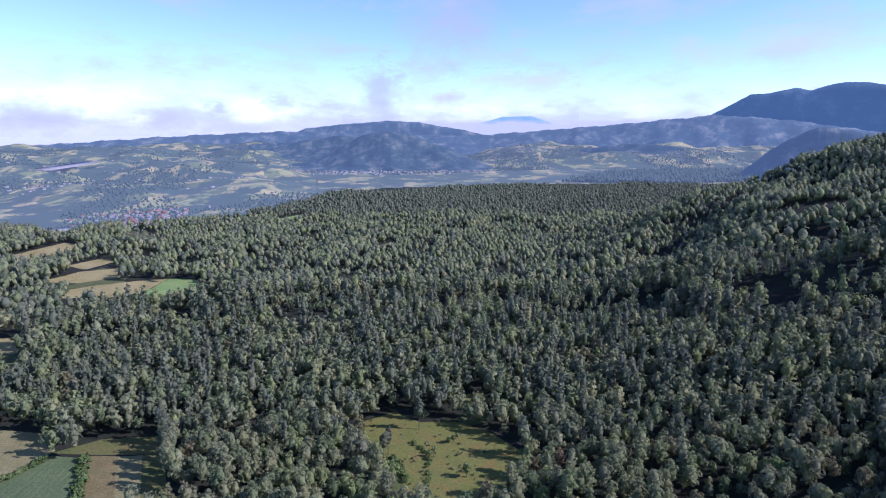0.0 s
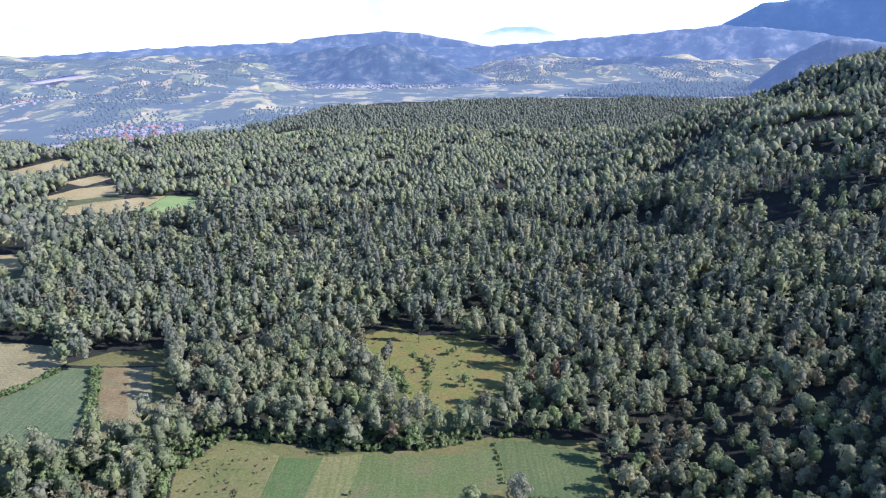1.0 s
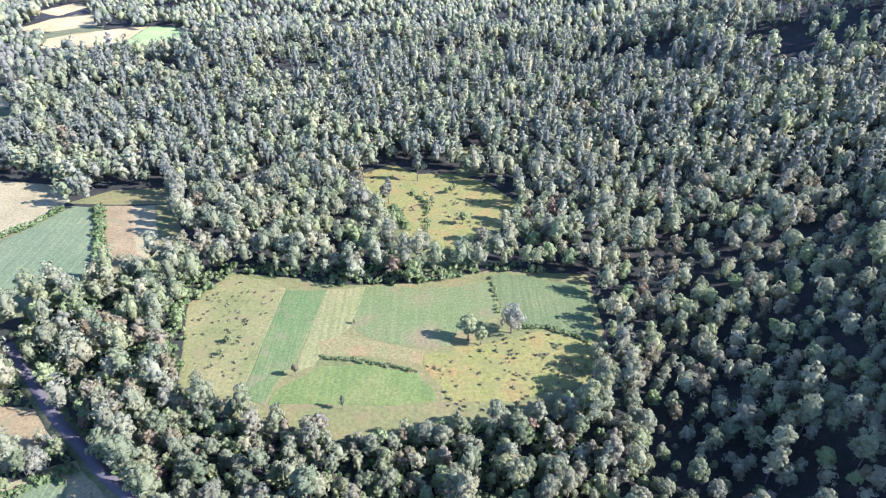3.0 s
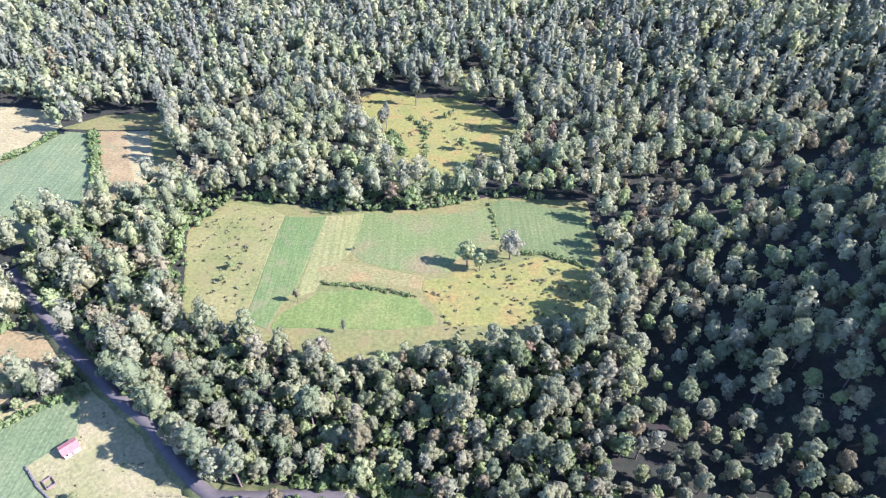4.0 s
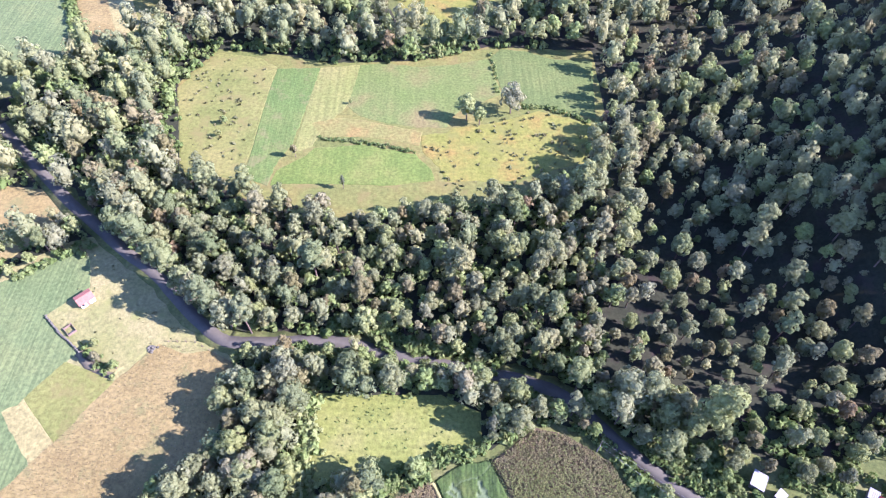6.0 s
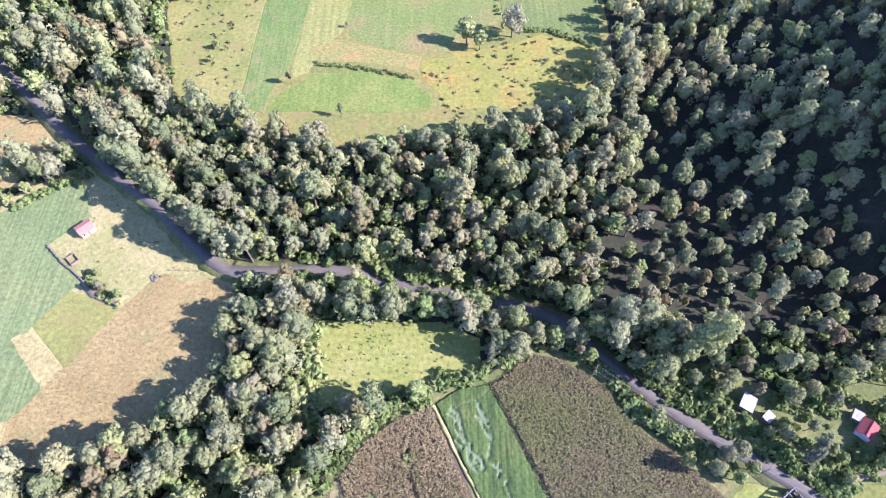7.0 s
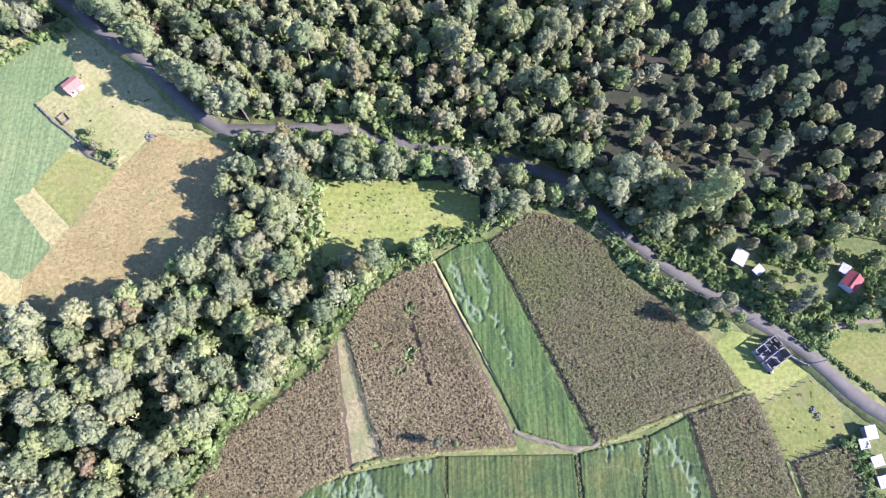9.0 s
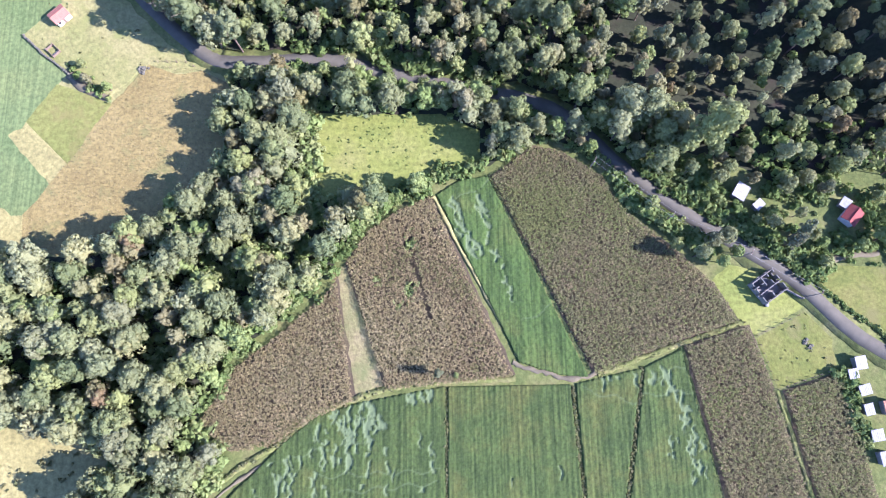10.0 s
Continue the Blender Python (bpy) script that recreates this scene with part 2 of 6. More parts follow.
WHITEWASH = plain_paint("whitewash", (0.486, 0.473, 0.446))
TIN = plain_paint("white_roof_sheet", (0.243, 0.243, 0.236), 0.8, 0.0, 0.4)
GREYROOF = plain_paint("grey_roof_sheet", (0.247, 0.247, 0.247), 0.7)
REDROOF = plain_paint("red_roof_sheet", (0.175, 0.046, 0.040), 0.75)
PINKROOF = plain_paint("faded_red_roof_sheet", (0.285, 0.128, 0.090), 0.75)
ORANGEROOF = plain_paint("orange_roof", (0.230, 0.110, 0.070), 0.8)
CONCRETE = plain_paint("raw_concrete", (0.160, 0.148, 0.130), 0.95)
BLOCK = plain_paint("concrete_block", (0.150, 0.146, 0.126), 0.95)
WOOD = plain_paint("weathered_wood", (0.150, 0.112, 0.083), 0.9)
STONE = plain_paint("field_stone", (0.095, 0.092, 0.068), 0.95)
DIRT = plain_paint("trodden_earth", (0.112, 0.098, 0.060), 0.95)
GLASS = plain_paint("dark_window_glass", (0.022, 0.026, 0.030), 0.15)
STEEL = plain_paint("galvanised_steel", (0.200, 0.205, 0.210), 0.6, 0.5)


# ---------------------------------------------------------------- mesh helpers
def solid(name, verts, faces, material, parent=None, tint=None, smooth=False):
    """One mesh object out of arrays; all faces have the same number of corners."""
    verts, faces = np.asarray(verts, np.float32), np.asarray(faces, np.int32)
    me = bpy.data.meshes.new(name)
    n, k = faces.shape
    me.vertices.add(len(verts))
    me.vertices.foreach_set("co", verts.ravel())
    me.loops.add(n * k)
    me.loops.foreach_set("vertex_index", faces.ravel())
    me.polygons.add(n)
    me.polygons.foreach_set("loop_start", np.arange(0, n * k, k, dtype=np.int32))
    if smooth:
        me.polygons.foreach_set("use_smooth", np.ones(n, bool))
    me.update(calc_edges=True)
    if tint is not None:
        me.attributes.new("tint", "FLOAT", "POINT").data.foreach_set("value", np.asarray(tint, np.float32))
    me.materials.append(material)
    ob = new(name, me)
    ob.parent = parent
    return ob


def part(name, bm, material, parent=None, label=""):
    me = bpy.data.meshes.new(name)
    bm.to_mesh(me)
    bm.free()
    me.materials.append(material)
    ob = new(name, me)
    ob.parent = parent
    return tagged(ob, label) if label else ob


def inside(poly, x, y):
    """Which of the points lie in the polygon."""
    x, y = np.asarray(x, float), np.asarray(y, float)
    res = np.zeros(x.shape, bool)
    for (x0, y0), (x1, y1) in zip(poly, poly[1:] + poly[:1]):
        if y0 != y1:
            res ^= ((y0 > y) != (y1 > y)) & (x < (x1 - x0) * (y - y0) / (y1 - y0) + x0)
    return res


def away(line, x, y):
    """The distance of the points from a line of corners."""
    d = np.full(np.shape(x), 1e9)
    for (x0, y0), (x1, y1) in zip(line, line[1:]):
        u = np.clip(((x - x0) * (x1 - x0) + (y - y0) * (y1 - y0)) / ((x1 - x0) ** 2 + (y1 - y0) ** 2), 0, 1)
        d = np.minimum(d, np.hypot(x - x0 - u * (x1 - x0), y - y0 - u * (y1 - y0)))
    return d


def step(a, b, v):
    u = np.clip((np.asarray(v, float) - a) / (b - a), 0, 1)
    return u * u * (3 - 2 * u)


def wave(x, y, size):
    return np.sin(x / size + 1.3 * np.sin(y / size * 0.7)) * np.cos(y / size * 1.1 + 0.8 * np.sin(x / size * 0.6 + 2))


# ---------------------------------------------------------------- the land
def height(x, y):
    """A flat valley floor and the wooded hillside that rises out of it on its sunny side, ending in a steep spur."""
    x, y = np.asarray(x, float), np.asarray(y, float)
    foot = np.interp(y, [-200, 0, 60, 95, 130, 280, 430, 700, 1100], [260, 190, 146, 98, 78, 86, 102, 120, 175])
    u = x - foot
    low = np.interp(y, [70, 110, 150, 180, 250, 330, 450], [0.60, 0.68, 0.46, 0.34, 0.20, 0.15, 0.23])
    h = np.where(u > 130, 118 * low + np.interp(y, [300, 800], [0.25, 0.37]) * (u - 130), np.where(u > 30, low * (u - 12), np.where(u > -6, low * (u + 6) ** 2 / 72.0, 0)))
    h = np.where(h > 210, 210 + (h - 210) * 0.35, h)
    cut = 1 - step(930, 1130, y + 0.10 * (x - 300) + 22 * np.sin(x / 70.0))
    spurs = (wave(x, y, 58.0) * 9.0 + wave(x + 90, y * 0.8, 31.0) * 4.0) * step(20, 160, u)
    return (h + spurs) * cut * step(-6, 10, u)


xs = np.unique(np.concatenate([np.arange(-4900, 4901, 245), np.arange(-400, 900, 14)]))
ys = np.unique(np.concatenate([np.arange(-4900, 4901, 245), np.arange(-160, 1300, 14)]))
gx, gy = np.meshgrid(xs, ys)
idx = np.arange(gx.size).reshape(gx.shape)
quads = np.stack([idx[:-1, :-1], idx[:-1, 1:], idx[1:, 1:], idx[1:, :-1]], -1).reshape(-1, 4)
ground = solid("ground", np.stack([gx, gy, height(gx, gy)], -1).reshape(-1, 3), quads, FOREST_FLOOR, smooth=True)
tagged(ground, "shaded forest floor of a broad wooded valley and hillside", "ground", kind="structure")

ROAD = [(150, -14), (128.8, -0.6), (118.7, 4.0), (109.3, 10.2), (100, 21.2), (93, 27.1), (81.4, 34.9), (69.5, 42.4), (59.1, 50.8), (50.1, 58.5),
        (42.5, 67.2), (34, 75.6), (20.2, 79.9), (2.1, 83.7), (-12.8, 86.7), (-26.2, 91.1), (-37.9, 92.9), (-49.6, 91.8), (-62.5, 91.8),
        (-66.9, 92.6), (-74.2, 98.3), (-83, 106.7), (-94.7, 118.9), (-105.8, 125.9), (-118.2, 136.9), (-130.9, 147.1), (-145.1, 160.5), (-175, 190)]


def smooth_line(line, times=2):
    for _ in range(times):
        line = [line[0]] + [p for (a, b), (c, d) in zip(line, line[1:]) for p in ((0.75 * a + 0.25 * c, 0.75 * b + 0.25 * d), (0.25 * a + 0.75 * c, 0.25 * b + 0.75 * d))] + [line[-1]]
    return line


def ribbon(name, line, width, z, material, thick=0.12, rough=0.0):
    """A strip along a line, with thickness and slightly uneven edges."""
    pts = np.array(line, float)
    d = np.gradient(pts, axis=0)
    nrm = np.stack([-d[:, 1], d[:, 0]], 1) / np.hypot(d[:, 0], d[:, 1])[:, None]
    rr = np.random.RandomState(len(line))
    wl, wr = width / 2 + rough * rr.randn(len(pts)), width / 2 + rough * rr.randn(len(pts))
    L, R = pts + nrm * wl[:, None], pts - nrm * wr[:, None]
    n = len(pts)
    base = height(pts[:, 0], pts[:, 1])
    v = [np.column_stack([q, base + h]) for q, h in ((L, z), (R, z), (L, z - thick), (R, z - thick))]
    i = np.arange(n - 1)
    f = [np.stack([i + n * b, i + n * a, i + 1 + n * a, i + 1 + n * b], 1) for a, b in ((0, 1), (2, 0), (1, 3))]
    return solid(name, np.concatenate(v), np.concatenate(f), material)


verge = ribbon("verge", smooth_line(ROAD), 8.0, 0.24, VERGE, 0.3, 0.5)
tagged(verge, "grassy verge along the valley road", "verge", kind="structure")
road = ribbon("road", smooth_line(ROAD), 4.0, 0.32, ASPHALT, 0.3, 0.08)
tagged(road, "narrow worn grey asphalt road winding past the fields", "road", kind="structure")

FIELDS = {}


def crop(name, poly, material, z, cell, flattened, creases=()):
    """A standing crop: a rippled top that follows the rows, lower and paler where the wind has laid it flat."""
    p = np.array(poly)
    axis = radians(65.7 if material is OATS_STRIP else 90)
    x = np.arange(p[:, 0].min(), p[:, 0].max() + cell, cell)
    y = np.arange(p[:, 1].min(), p[:, 1].max() + cell, cell)
    cx, cy = np.meshgrid(x, y)
    rr = np.random.RandomState(len(poly) + int(abs(p[0, 0])))
    q = -cx * math.sin(axis) - cy * math.cos(axis)
    along = cx * math.cos(axis) - cy * math.sin(axis)
    fine = np.array([[noise.noise((a * 0.9, b * 0.45, 9)) for a, b in zip(u, v)] for u, v in zip(q, along)])
    flat = np.zeros(cx.shape)
    for mx_, my_, sx, sy, count in flattened:        # where the wind has laid it: bunches of streaks along the rows
        for c in range(count):
            ox, oy = mx_ + sx * rr.randn(), my_ + sy * rr.randn()
            u0, v0 = -ox * math.sin(axis) - oy * math.cos(axis), ox * math.cos(axis) - oy * math.sin(axis)
            half, wide = rr.uniform(0.5, 2.4), rr.uniform(0.22, 0.62)
            bend = 0.35 * np.sin((along - v0) * rr.uniform(0.8, 2.2) + rr.rand() * 6) + 0.45 * fine
            near = np.maximum(np.abs(q - u0 + bend) / wide, np.abs(along - v0) / half + 0.5 * fine)
            flat = np.maximum(flat, 1 - step(0.75, 1.1, near))
    for (x0, y0), (x1, y1) in creases:                # animal tracks across the crop
        d = away([(x0, y0), (x1, y1)], cx + 0.9 * fine + 0.5 * np.sin(cy * 0.7), cy + 0.6 * np.sin(cx * 0.8))
        flat = np.maximum(flat, 0.38 * (1 - step(0.10, 0.30, d)))
    top = z + 0.03 * np.sin(q * 6.283 / 1.4) + 0.10 * fine + 0.05 * rr.randn(*cx.shape) - 0.36 * flat
    ok = inside(poly, cx, cy)
    top = np.where(ok, top, 0.02)
    idx = np.arange(cx.size).reshape(cx.shape)
    quads = np.stack([idx[:-1, :-1], idx[:-1, 1:], idx[1:, 1:], idx[1:, :-1]], -1)
    n = ok[:-1, :-1].astype(int) + ok[:-1, 1:] + ok[1:, 1:] + ok[1:, :-1]
    return solid(name, np.stack([cx, cy, top], -1).reshape(-1, 3), quads[n >= 2], material, None, np.clip(flat * 0.85 + 0.14 * rr.rand(*cx.shape), 0, 1).ravel())


def field(name, poly, material, z, label, cell=0.0, laid=(), creases=()):
    """A piece of farmland: a sheet with a sloping edge; with cell, a raised crop with an uneven top."""
    FIELDS.setdefault(name, []).append(poly)
    many = sum(len(q) for q in FIELDS.values())            # no two sheets in one plane, margins below the plots
    if name == "glade_grass":
        z = 0.004 + 0.0008 * (many - 58)
    elif name in ("verge_grass", "hamlet_grass", "yard", "farm_grass", "clearing"):
        z = 0.03 + 0.0006 * many
    elif not cell:
        z = 0.08 + 0.0014 * many
    bm = bmesh.new()
    rim = ragged(poly)
    turn = 1 if sum(a[0] * c[1] - c[0] * a[1] for a, c in zip(rim, rim[1:] + rim[:1])) > 0 else -1
    n = len(rim)
    high = [bm.verts.new((x, y, z)) for x, y in rim]
    low = []
    for q in range(n):          # the rim slopes out to the ground
        (x0, y0), (x1, y1) = rim[q - 1], rim[(q + 1) % n]
        d = max(0.01, math.hypot(x1 - x0, y1 - y0))
        low.append(bm.verts.new((rim[q][0] + 0.6 * turn * (y1 - y0) / d, rim[q][1] - 0.6 * turn * (x1 - x0) / d, -0.02)))
    bm.faces.new(high if turn > 0 else high[::-1])
    for q in range(n):
        ring = (low[q], low[(q + 1) % n], high[(q + 1) % n], high[q])
        bm.faces.new(ring if turn > 0 else ring[::-1])
    if cell:
        bm.free()
        return tagged(crop(name, poly, material, z, cell, laid, creases), label, "field", kind="structure")
    ob = part(name, bm, material)
    return tagged(ob, label, "field", kind="structure")


def ragged(poly, gap=2.2, amount=0.55):
    """The same outline with a grown, uneven edge."""
    out = []
    far = max(1.0, max(abs(q[1]) for q in poly) / 260.0)
    for (x0, y0), (x1, y1) in zip(poly, poly[1:] + poly[:1]):
        d = math.hypot(x1 - x0, y1 - y0)
        n = max(1, int(d / (gap * far)))
        for q in range(n):
            px, py = x0 + (x1 - x0) * q / n, y0 + (y1 - y0) * q / n
            w = amount * far * (noise.noise((px * 0.45 / far, py * 0.45 / far, 3)) + 0.6 * noise.noise((px * 1.3 / far, py * 1.3 / far, 8)))
            out.append((px - w * (y1 - y0) / d, py + w * (x1 - x0) / d))
    return out


# where the oats lie flat: x, y, spread across and along, number of streaks
STRIP_LAID = [(3 + 1.5 * q, 48 - 3.6 * q, 0.6, 1.0, 4) for q in range(5)] + [(11, 46, 0.8, 3.0, 7), (13, 40, 0.6, 2.0, 4), (15.6, 31.5, 0.6, 1.5, 4), (18.4, 24, 0.6, 1.6, 4), (5, 40, 4.0, 7.0, 8)]
WEST_LAID = [(-24.8, -13, 2.6, 4.5, 46), (-19, -10.5, 1.8, 3.5, 14), (-6.2, -4.4, 3.0, 1.2, 9), (-41.5, -24.3, 2.5, 2.6, 16), (-32, -18, 1.5, 4.0, 10), (-33, -27, 1.2, 3.0, 8), (-14, -20, 8.0, 6.0, 12)]
EAST_LAID = [(61, -6, 0.9, 1.5, 8), (63, -10, 1.0, 2.0, 10), (65, -20, 1.0, 3.0, 8), (59.4, -19, 0.8, 1.2, 5), (66, -25, 0.8, 2.0, 4), (58, -1, 2.5, 1.0, 6)]

F = field
F("farm_grass", [(-185, 36), (-126, 36), (-116, 35), (-100, 34), (-84, 40), (-67, 52), (-61, 68), (-61, 86), (-64, 91), (-82, 106), (-104, 124), (-117, 134), (-126, 131), (-155, 112), (-185, 104)], PALEPASTURE, 0.02, "pale grass between the farm plots")
F("meadow", [(-39, 49), (-38, 58), (-36, 75), (-26, 74.5), (0, 74), (11, 69), (11, 59), (0, 57), (-14, 51.5), (-27, 50)], MEADOW, 0.06, "bright green meadow ringed by trees")
F("pasture", [(79, 28.6), (86, 27), (98, 16.5), (84, 9.6), (80.6, 13.3), (74, 24)], MEADOW, 0.06, "grassy plot round the unfinished house")
F("pasture", [(84.6, 8.4), (98.5, 15.3), (104.4, 8), (104.8, 0.6), (88.7, -4.8)], GARDEN, 0.06, "fenced grassy plot with a rubble heap")
F("pasture", [(102, 23.5), (109, 28), (122, 27), (150, 25), (150, -2), (131.7, 2.5), (110.5, 13)], GARDEN, 0.06, "pasture across the road")
F("field", [(-1.4, 50.2), (5.6, 54.6), (13.2, 55.3), (38.6, -1), (30, 0), (20, 3.4)], OATS_STRIP, 0.55, "strip of green oats between two corn fields", 0.34, STRIP_LAID, [((21, 14), (37, 22)), ((1, 47), (16, 55))])
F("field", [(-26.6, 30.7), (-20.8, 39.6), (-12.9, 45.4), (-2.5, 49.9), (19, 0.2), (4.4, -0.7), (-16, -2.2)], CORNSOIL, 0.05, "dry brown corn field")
F("field", [(-29, 28.8), (-26.8, 30.5), (-16.2, -2.2), (-23.4, -4.7)], DRYGRASS, 0.05, "pale grass strip between corn fields")
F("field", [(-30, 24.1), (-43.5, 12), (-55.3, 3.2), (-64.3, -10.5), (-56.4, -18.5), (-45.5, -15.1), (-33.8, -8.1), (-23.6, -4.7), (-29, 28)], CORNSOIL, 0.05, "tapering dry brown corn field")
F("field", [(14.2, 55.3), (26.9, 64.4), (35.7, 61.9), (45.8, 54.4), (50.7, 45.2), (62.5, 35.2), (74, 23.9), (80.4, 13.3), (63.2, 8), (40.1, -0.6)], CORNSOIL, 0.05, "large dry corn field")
F("field", [(0.3, -2.7), (-21.9, -6.5), (-33.8, -9.6), (-42.5, -16.6), (-59.3, -33), (-90, -70), (-0.6, -70)], OATS, 0.55, "wind-flattened green oats", 0.34, WEST_LAID, [((-33, -25), (-1, -24)), ((-28, -29), (-2, -27)), ((-40, -20), (-20, -16)), ((-50, -30), (-12, -33))])
F("field", [(0.9, -2.7), (33.3, -2.7), (35.4, -34.5), (38, -70), (0, -70)], OATS, 0.55, "green oats in long rows", 0.34, [(16, -40, 12, 8, 8)])
F("field", [(34.8, -2.7), (52.7, 1.1), (45.5, -34.7), (40, -70), (38.8, -70), (36.2, -34.5)], OATS, 0.55, "narrow wedge of green oats", 0.34, [(44, -3, 3, 2, 6)], [((36, -4), (52, -8))])
F("field", [(53.5, 1.4), (63.8, 6), (71.5, -35.1), (78, -70), (41, -70), (46.6, -34.7)], OATS, 0.55, "green oats with flattened patches", 0.34, EAST_LAID, [((54, -2), (66, 2)), ((52, -6), (66, -5))])
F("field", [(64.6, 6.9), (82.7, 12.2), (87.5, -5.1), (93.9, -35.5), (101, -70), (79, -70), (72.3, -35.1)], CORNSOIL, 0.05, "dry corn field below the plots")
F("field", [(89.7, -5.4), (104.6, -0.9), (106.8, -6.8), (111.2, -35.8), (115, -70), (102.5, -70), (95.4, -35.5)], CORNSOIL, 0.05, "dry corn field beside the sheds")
F("field", [(-116.5, 35.9), (-119.1, 44.8), (-108.2, 61.3), (-95.3, 79.2), (-85.5, 91.6), (-74.6, 91.4), (-61.8, 84.8), (-62.5, 67.3), (-68.1, 52.2), (-84, 40.9), (-102.3, 34.8)], BROWNSOIL, 0.05, "dry stubble field beside the grove")
F("pasture", [(-120.2, 74.4), (-112.4, 85.7), (-96.1, 79.2), (-106.6, 61.2)], PASTURE, 0.05, "mown pale green plot")
F("pasture", [(-124.6, 70.1), (-120.4, 74.2), (-106.8, 61), (-112.3, 54.6)], PALESOIL, 0.05, "pale stubble patch")
F("pasture", [(-123.9, 101.8), (-113.4, 112.4), (-115.6, 123.7), (-103, 122.4), (-80.3, 102.5), (-65.7, 90.2), (-77.3, 88), (-86.1, 92), (-97.7, 80.6), (-108.6, 88.6)], PALEPASTURE, 0.07, "pale yellow-green pasture round the cabin")
F("field", [(-175, 100), (-149.3, 110.5), (-123.1, 126.8), (-117.5, 123.7), (-113.8, 112.4), (-124.3, 101.8), (-110.3, 88.6), (-121.2, 72.5), (-125, 70), (-111, 55), (-117.4, 46.5), (-125.8, 38.3), (-175, 38)], TEAL, 0.10, "bluish green crop field")
F("field", [(-195, 160), (-141.4, 155), (-133.9, 147.1), (-133.8, 137), (-138, 132.1), (-154.2, 113.8), (-195, 112)], BROWNSOIL, 0.05, "brown stubble field")
F("pasture", [(-150, -10), (-94.6, -11.5), (-85.9, -18), (-87.5, -25), (-92.6, -32.4), (-100, -60), (-150, -60)], PALESOIL, 0.05, "tussocky dry pasture")
F("clearing", [(-110, 216), (-98, 239), (-71, 235), (-48, 229), (-12, 230), (22, 240), (68, 237), (67, 197), (62, 187), (52, 158), (25, 148), (4, 146), (-28, 140), (-61, 146), (-80, 156), (-97, 165)], CLEARING, 0.05, "yellow-green grass of the forest clearing")
F("field", [(-109.7, 212.7), (-97.5, 236.3), (-78.7, 232.8), (-70.3, 226), (-71.8, 205), (-72.8, 174), (-74.2, 160.9), (-97, 166)], PASTURE, 0.08, "pale dry pasture in the clearing")
F("field", [(-69.8, 225.2), (-51.5, 225.6), (-53.9, 205), (-57.4, 179), (-62.2, 168), (-63.4, 157), (-73.6, 160.9), (-72, 174), (-71.1, 205)], GREENCROP, 0.08, "green crop strip in the clearing")
F("field", [(-51.2, 225.6), (-34.3, 227.6), (-36.1, 208.5), (-37.8, 201), (-44.4, 191), (-49.4, 177.3), (-55.8, 174), (-55.2, 182), (-53.2, 206.7)], MOWN, 0.06, "mown yellow-green strip in the clearing")
F("field", [(-34, 227.6), (-22, 228.8), (-9.4, 225.8), (5.7, 227.4), (21.7, 231.6), (23.1, 222), (25.7, 208.3), (19.7, 204.5), (8.8, 199), (4, 192), (2.8, 187.9), (-8.6, 188), (-20.2, 190.4), (-32, 195), (-37.5, 201), (-35.9, 212.3)], PATCHCROP, 0.08, "patchy green crop field in the clearing")
F("field", [(23.3, 233.3), (28, 238.5), (38.3, 236.7), (50.4, 231), (66.7, 230), (63, 193), (52.2, 197), (37.3, 200.8), (30.5, 204.5), (27.1, 208.3), (24.6, 221.6)], TEALCROP, 0.08, "green crop field at the forest edge")
F("field", [(-48, 176), (-30.6, 177.8), (-17, 174.6), (-9.4, 172.3), (-3.4, 164.7), (-1.9, 159.4), (-16.3, 157), (-37.4, 157.6), (-58.5, 158), (-62, 157), (-60.7, 164.4), (-55.4, 168.6), (-51, 172.2)], BRIGHTCROP, 0.10, "bright green crop field in the clearing")
F("flowers", [(-51, 190.5), (-41.2, 193.3), (-29.5, 191.8), (-17.8, 188), (-6.7, 184.9), (-8, 177.7), (-19.7, 181), (-31, 183), (-45.6, 182.4)], FLOWERS, 0.07, "orange-tinged flowering grass in the clearing")
F("flowers", [(-7, 183), (3, 184.4), (5, 186.9), (23.5, 190.2), (40.4, 197), (60.4, 189), (54.5, 168), (25.7, 159), (2.5, 158.5), (0, 166), (-6, 174)], ROUGHGRASS, 0.07, "rough yellow grass with rusty patches in the clearing")
F("clearing", [(-50, 340), (-30, 356), (-14, 342), (7, 343), (26, 330), (44, 306), (32, 286), (18, 264), (-3, 252), (-15, 266), (-25, 292), (-44, 317)], ROUGHGRASS, 0.05, "upper grassy clearing in the forest")
F("clearing", [(8, 374), (26, 389), (30, 369), (14, 362)], CLEARING, 0.05, "small grassy gap in the forest")
F("field", [(-340, 345), (-287, 338), (-227, 328), (-209, 309), (-215, 283), (-237, 263), (-340, 265)], PALESOIL, 0.05, "pale grazed field")
F("field", [(-300, 240), (-229, 250), (-214, 282), (-204, 303), (-187.5, 300), (-160.5, 243), (-176, 232), (-206, 215), (-300, 205)], TEAL, 0.10, "bluish green field in the woods")
F("field", [(-187, 303), (-171.3, 303), (-147.3, 249), (-154, 238)], BROWNSOIL, 0.05, "brown ploughed strip")
F("field", [(-170.8, 303), (-159, 304), (-138, 256), (-146.8, 250)], PALESOIL, 0.05, "pale stubble strip")
F("glade_margin", [(-158.7, 303), (-149, 306), (-127, 259), (-137.7, 256)], CLEARING, 0.05, "grass beside the stubble strip")
F("field", [(-132, 52), (-121, 46.5), (-118, 46), (-116.8, 37), (-132, 36.5)], PALESOIL, 0.05, "bare pale earth at the field's end")
F("clearing", [(-208, 307), (-190, 321), (-159, 325), (-152, 306), (-183, 305)], CLEARING, 0.05, "grass at the head of the strips")
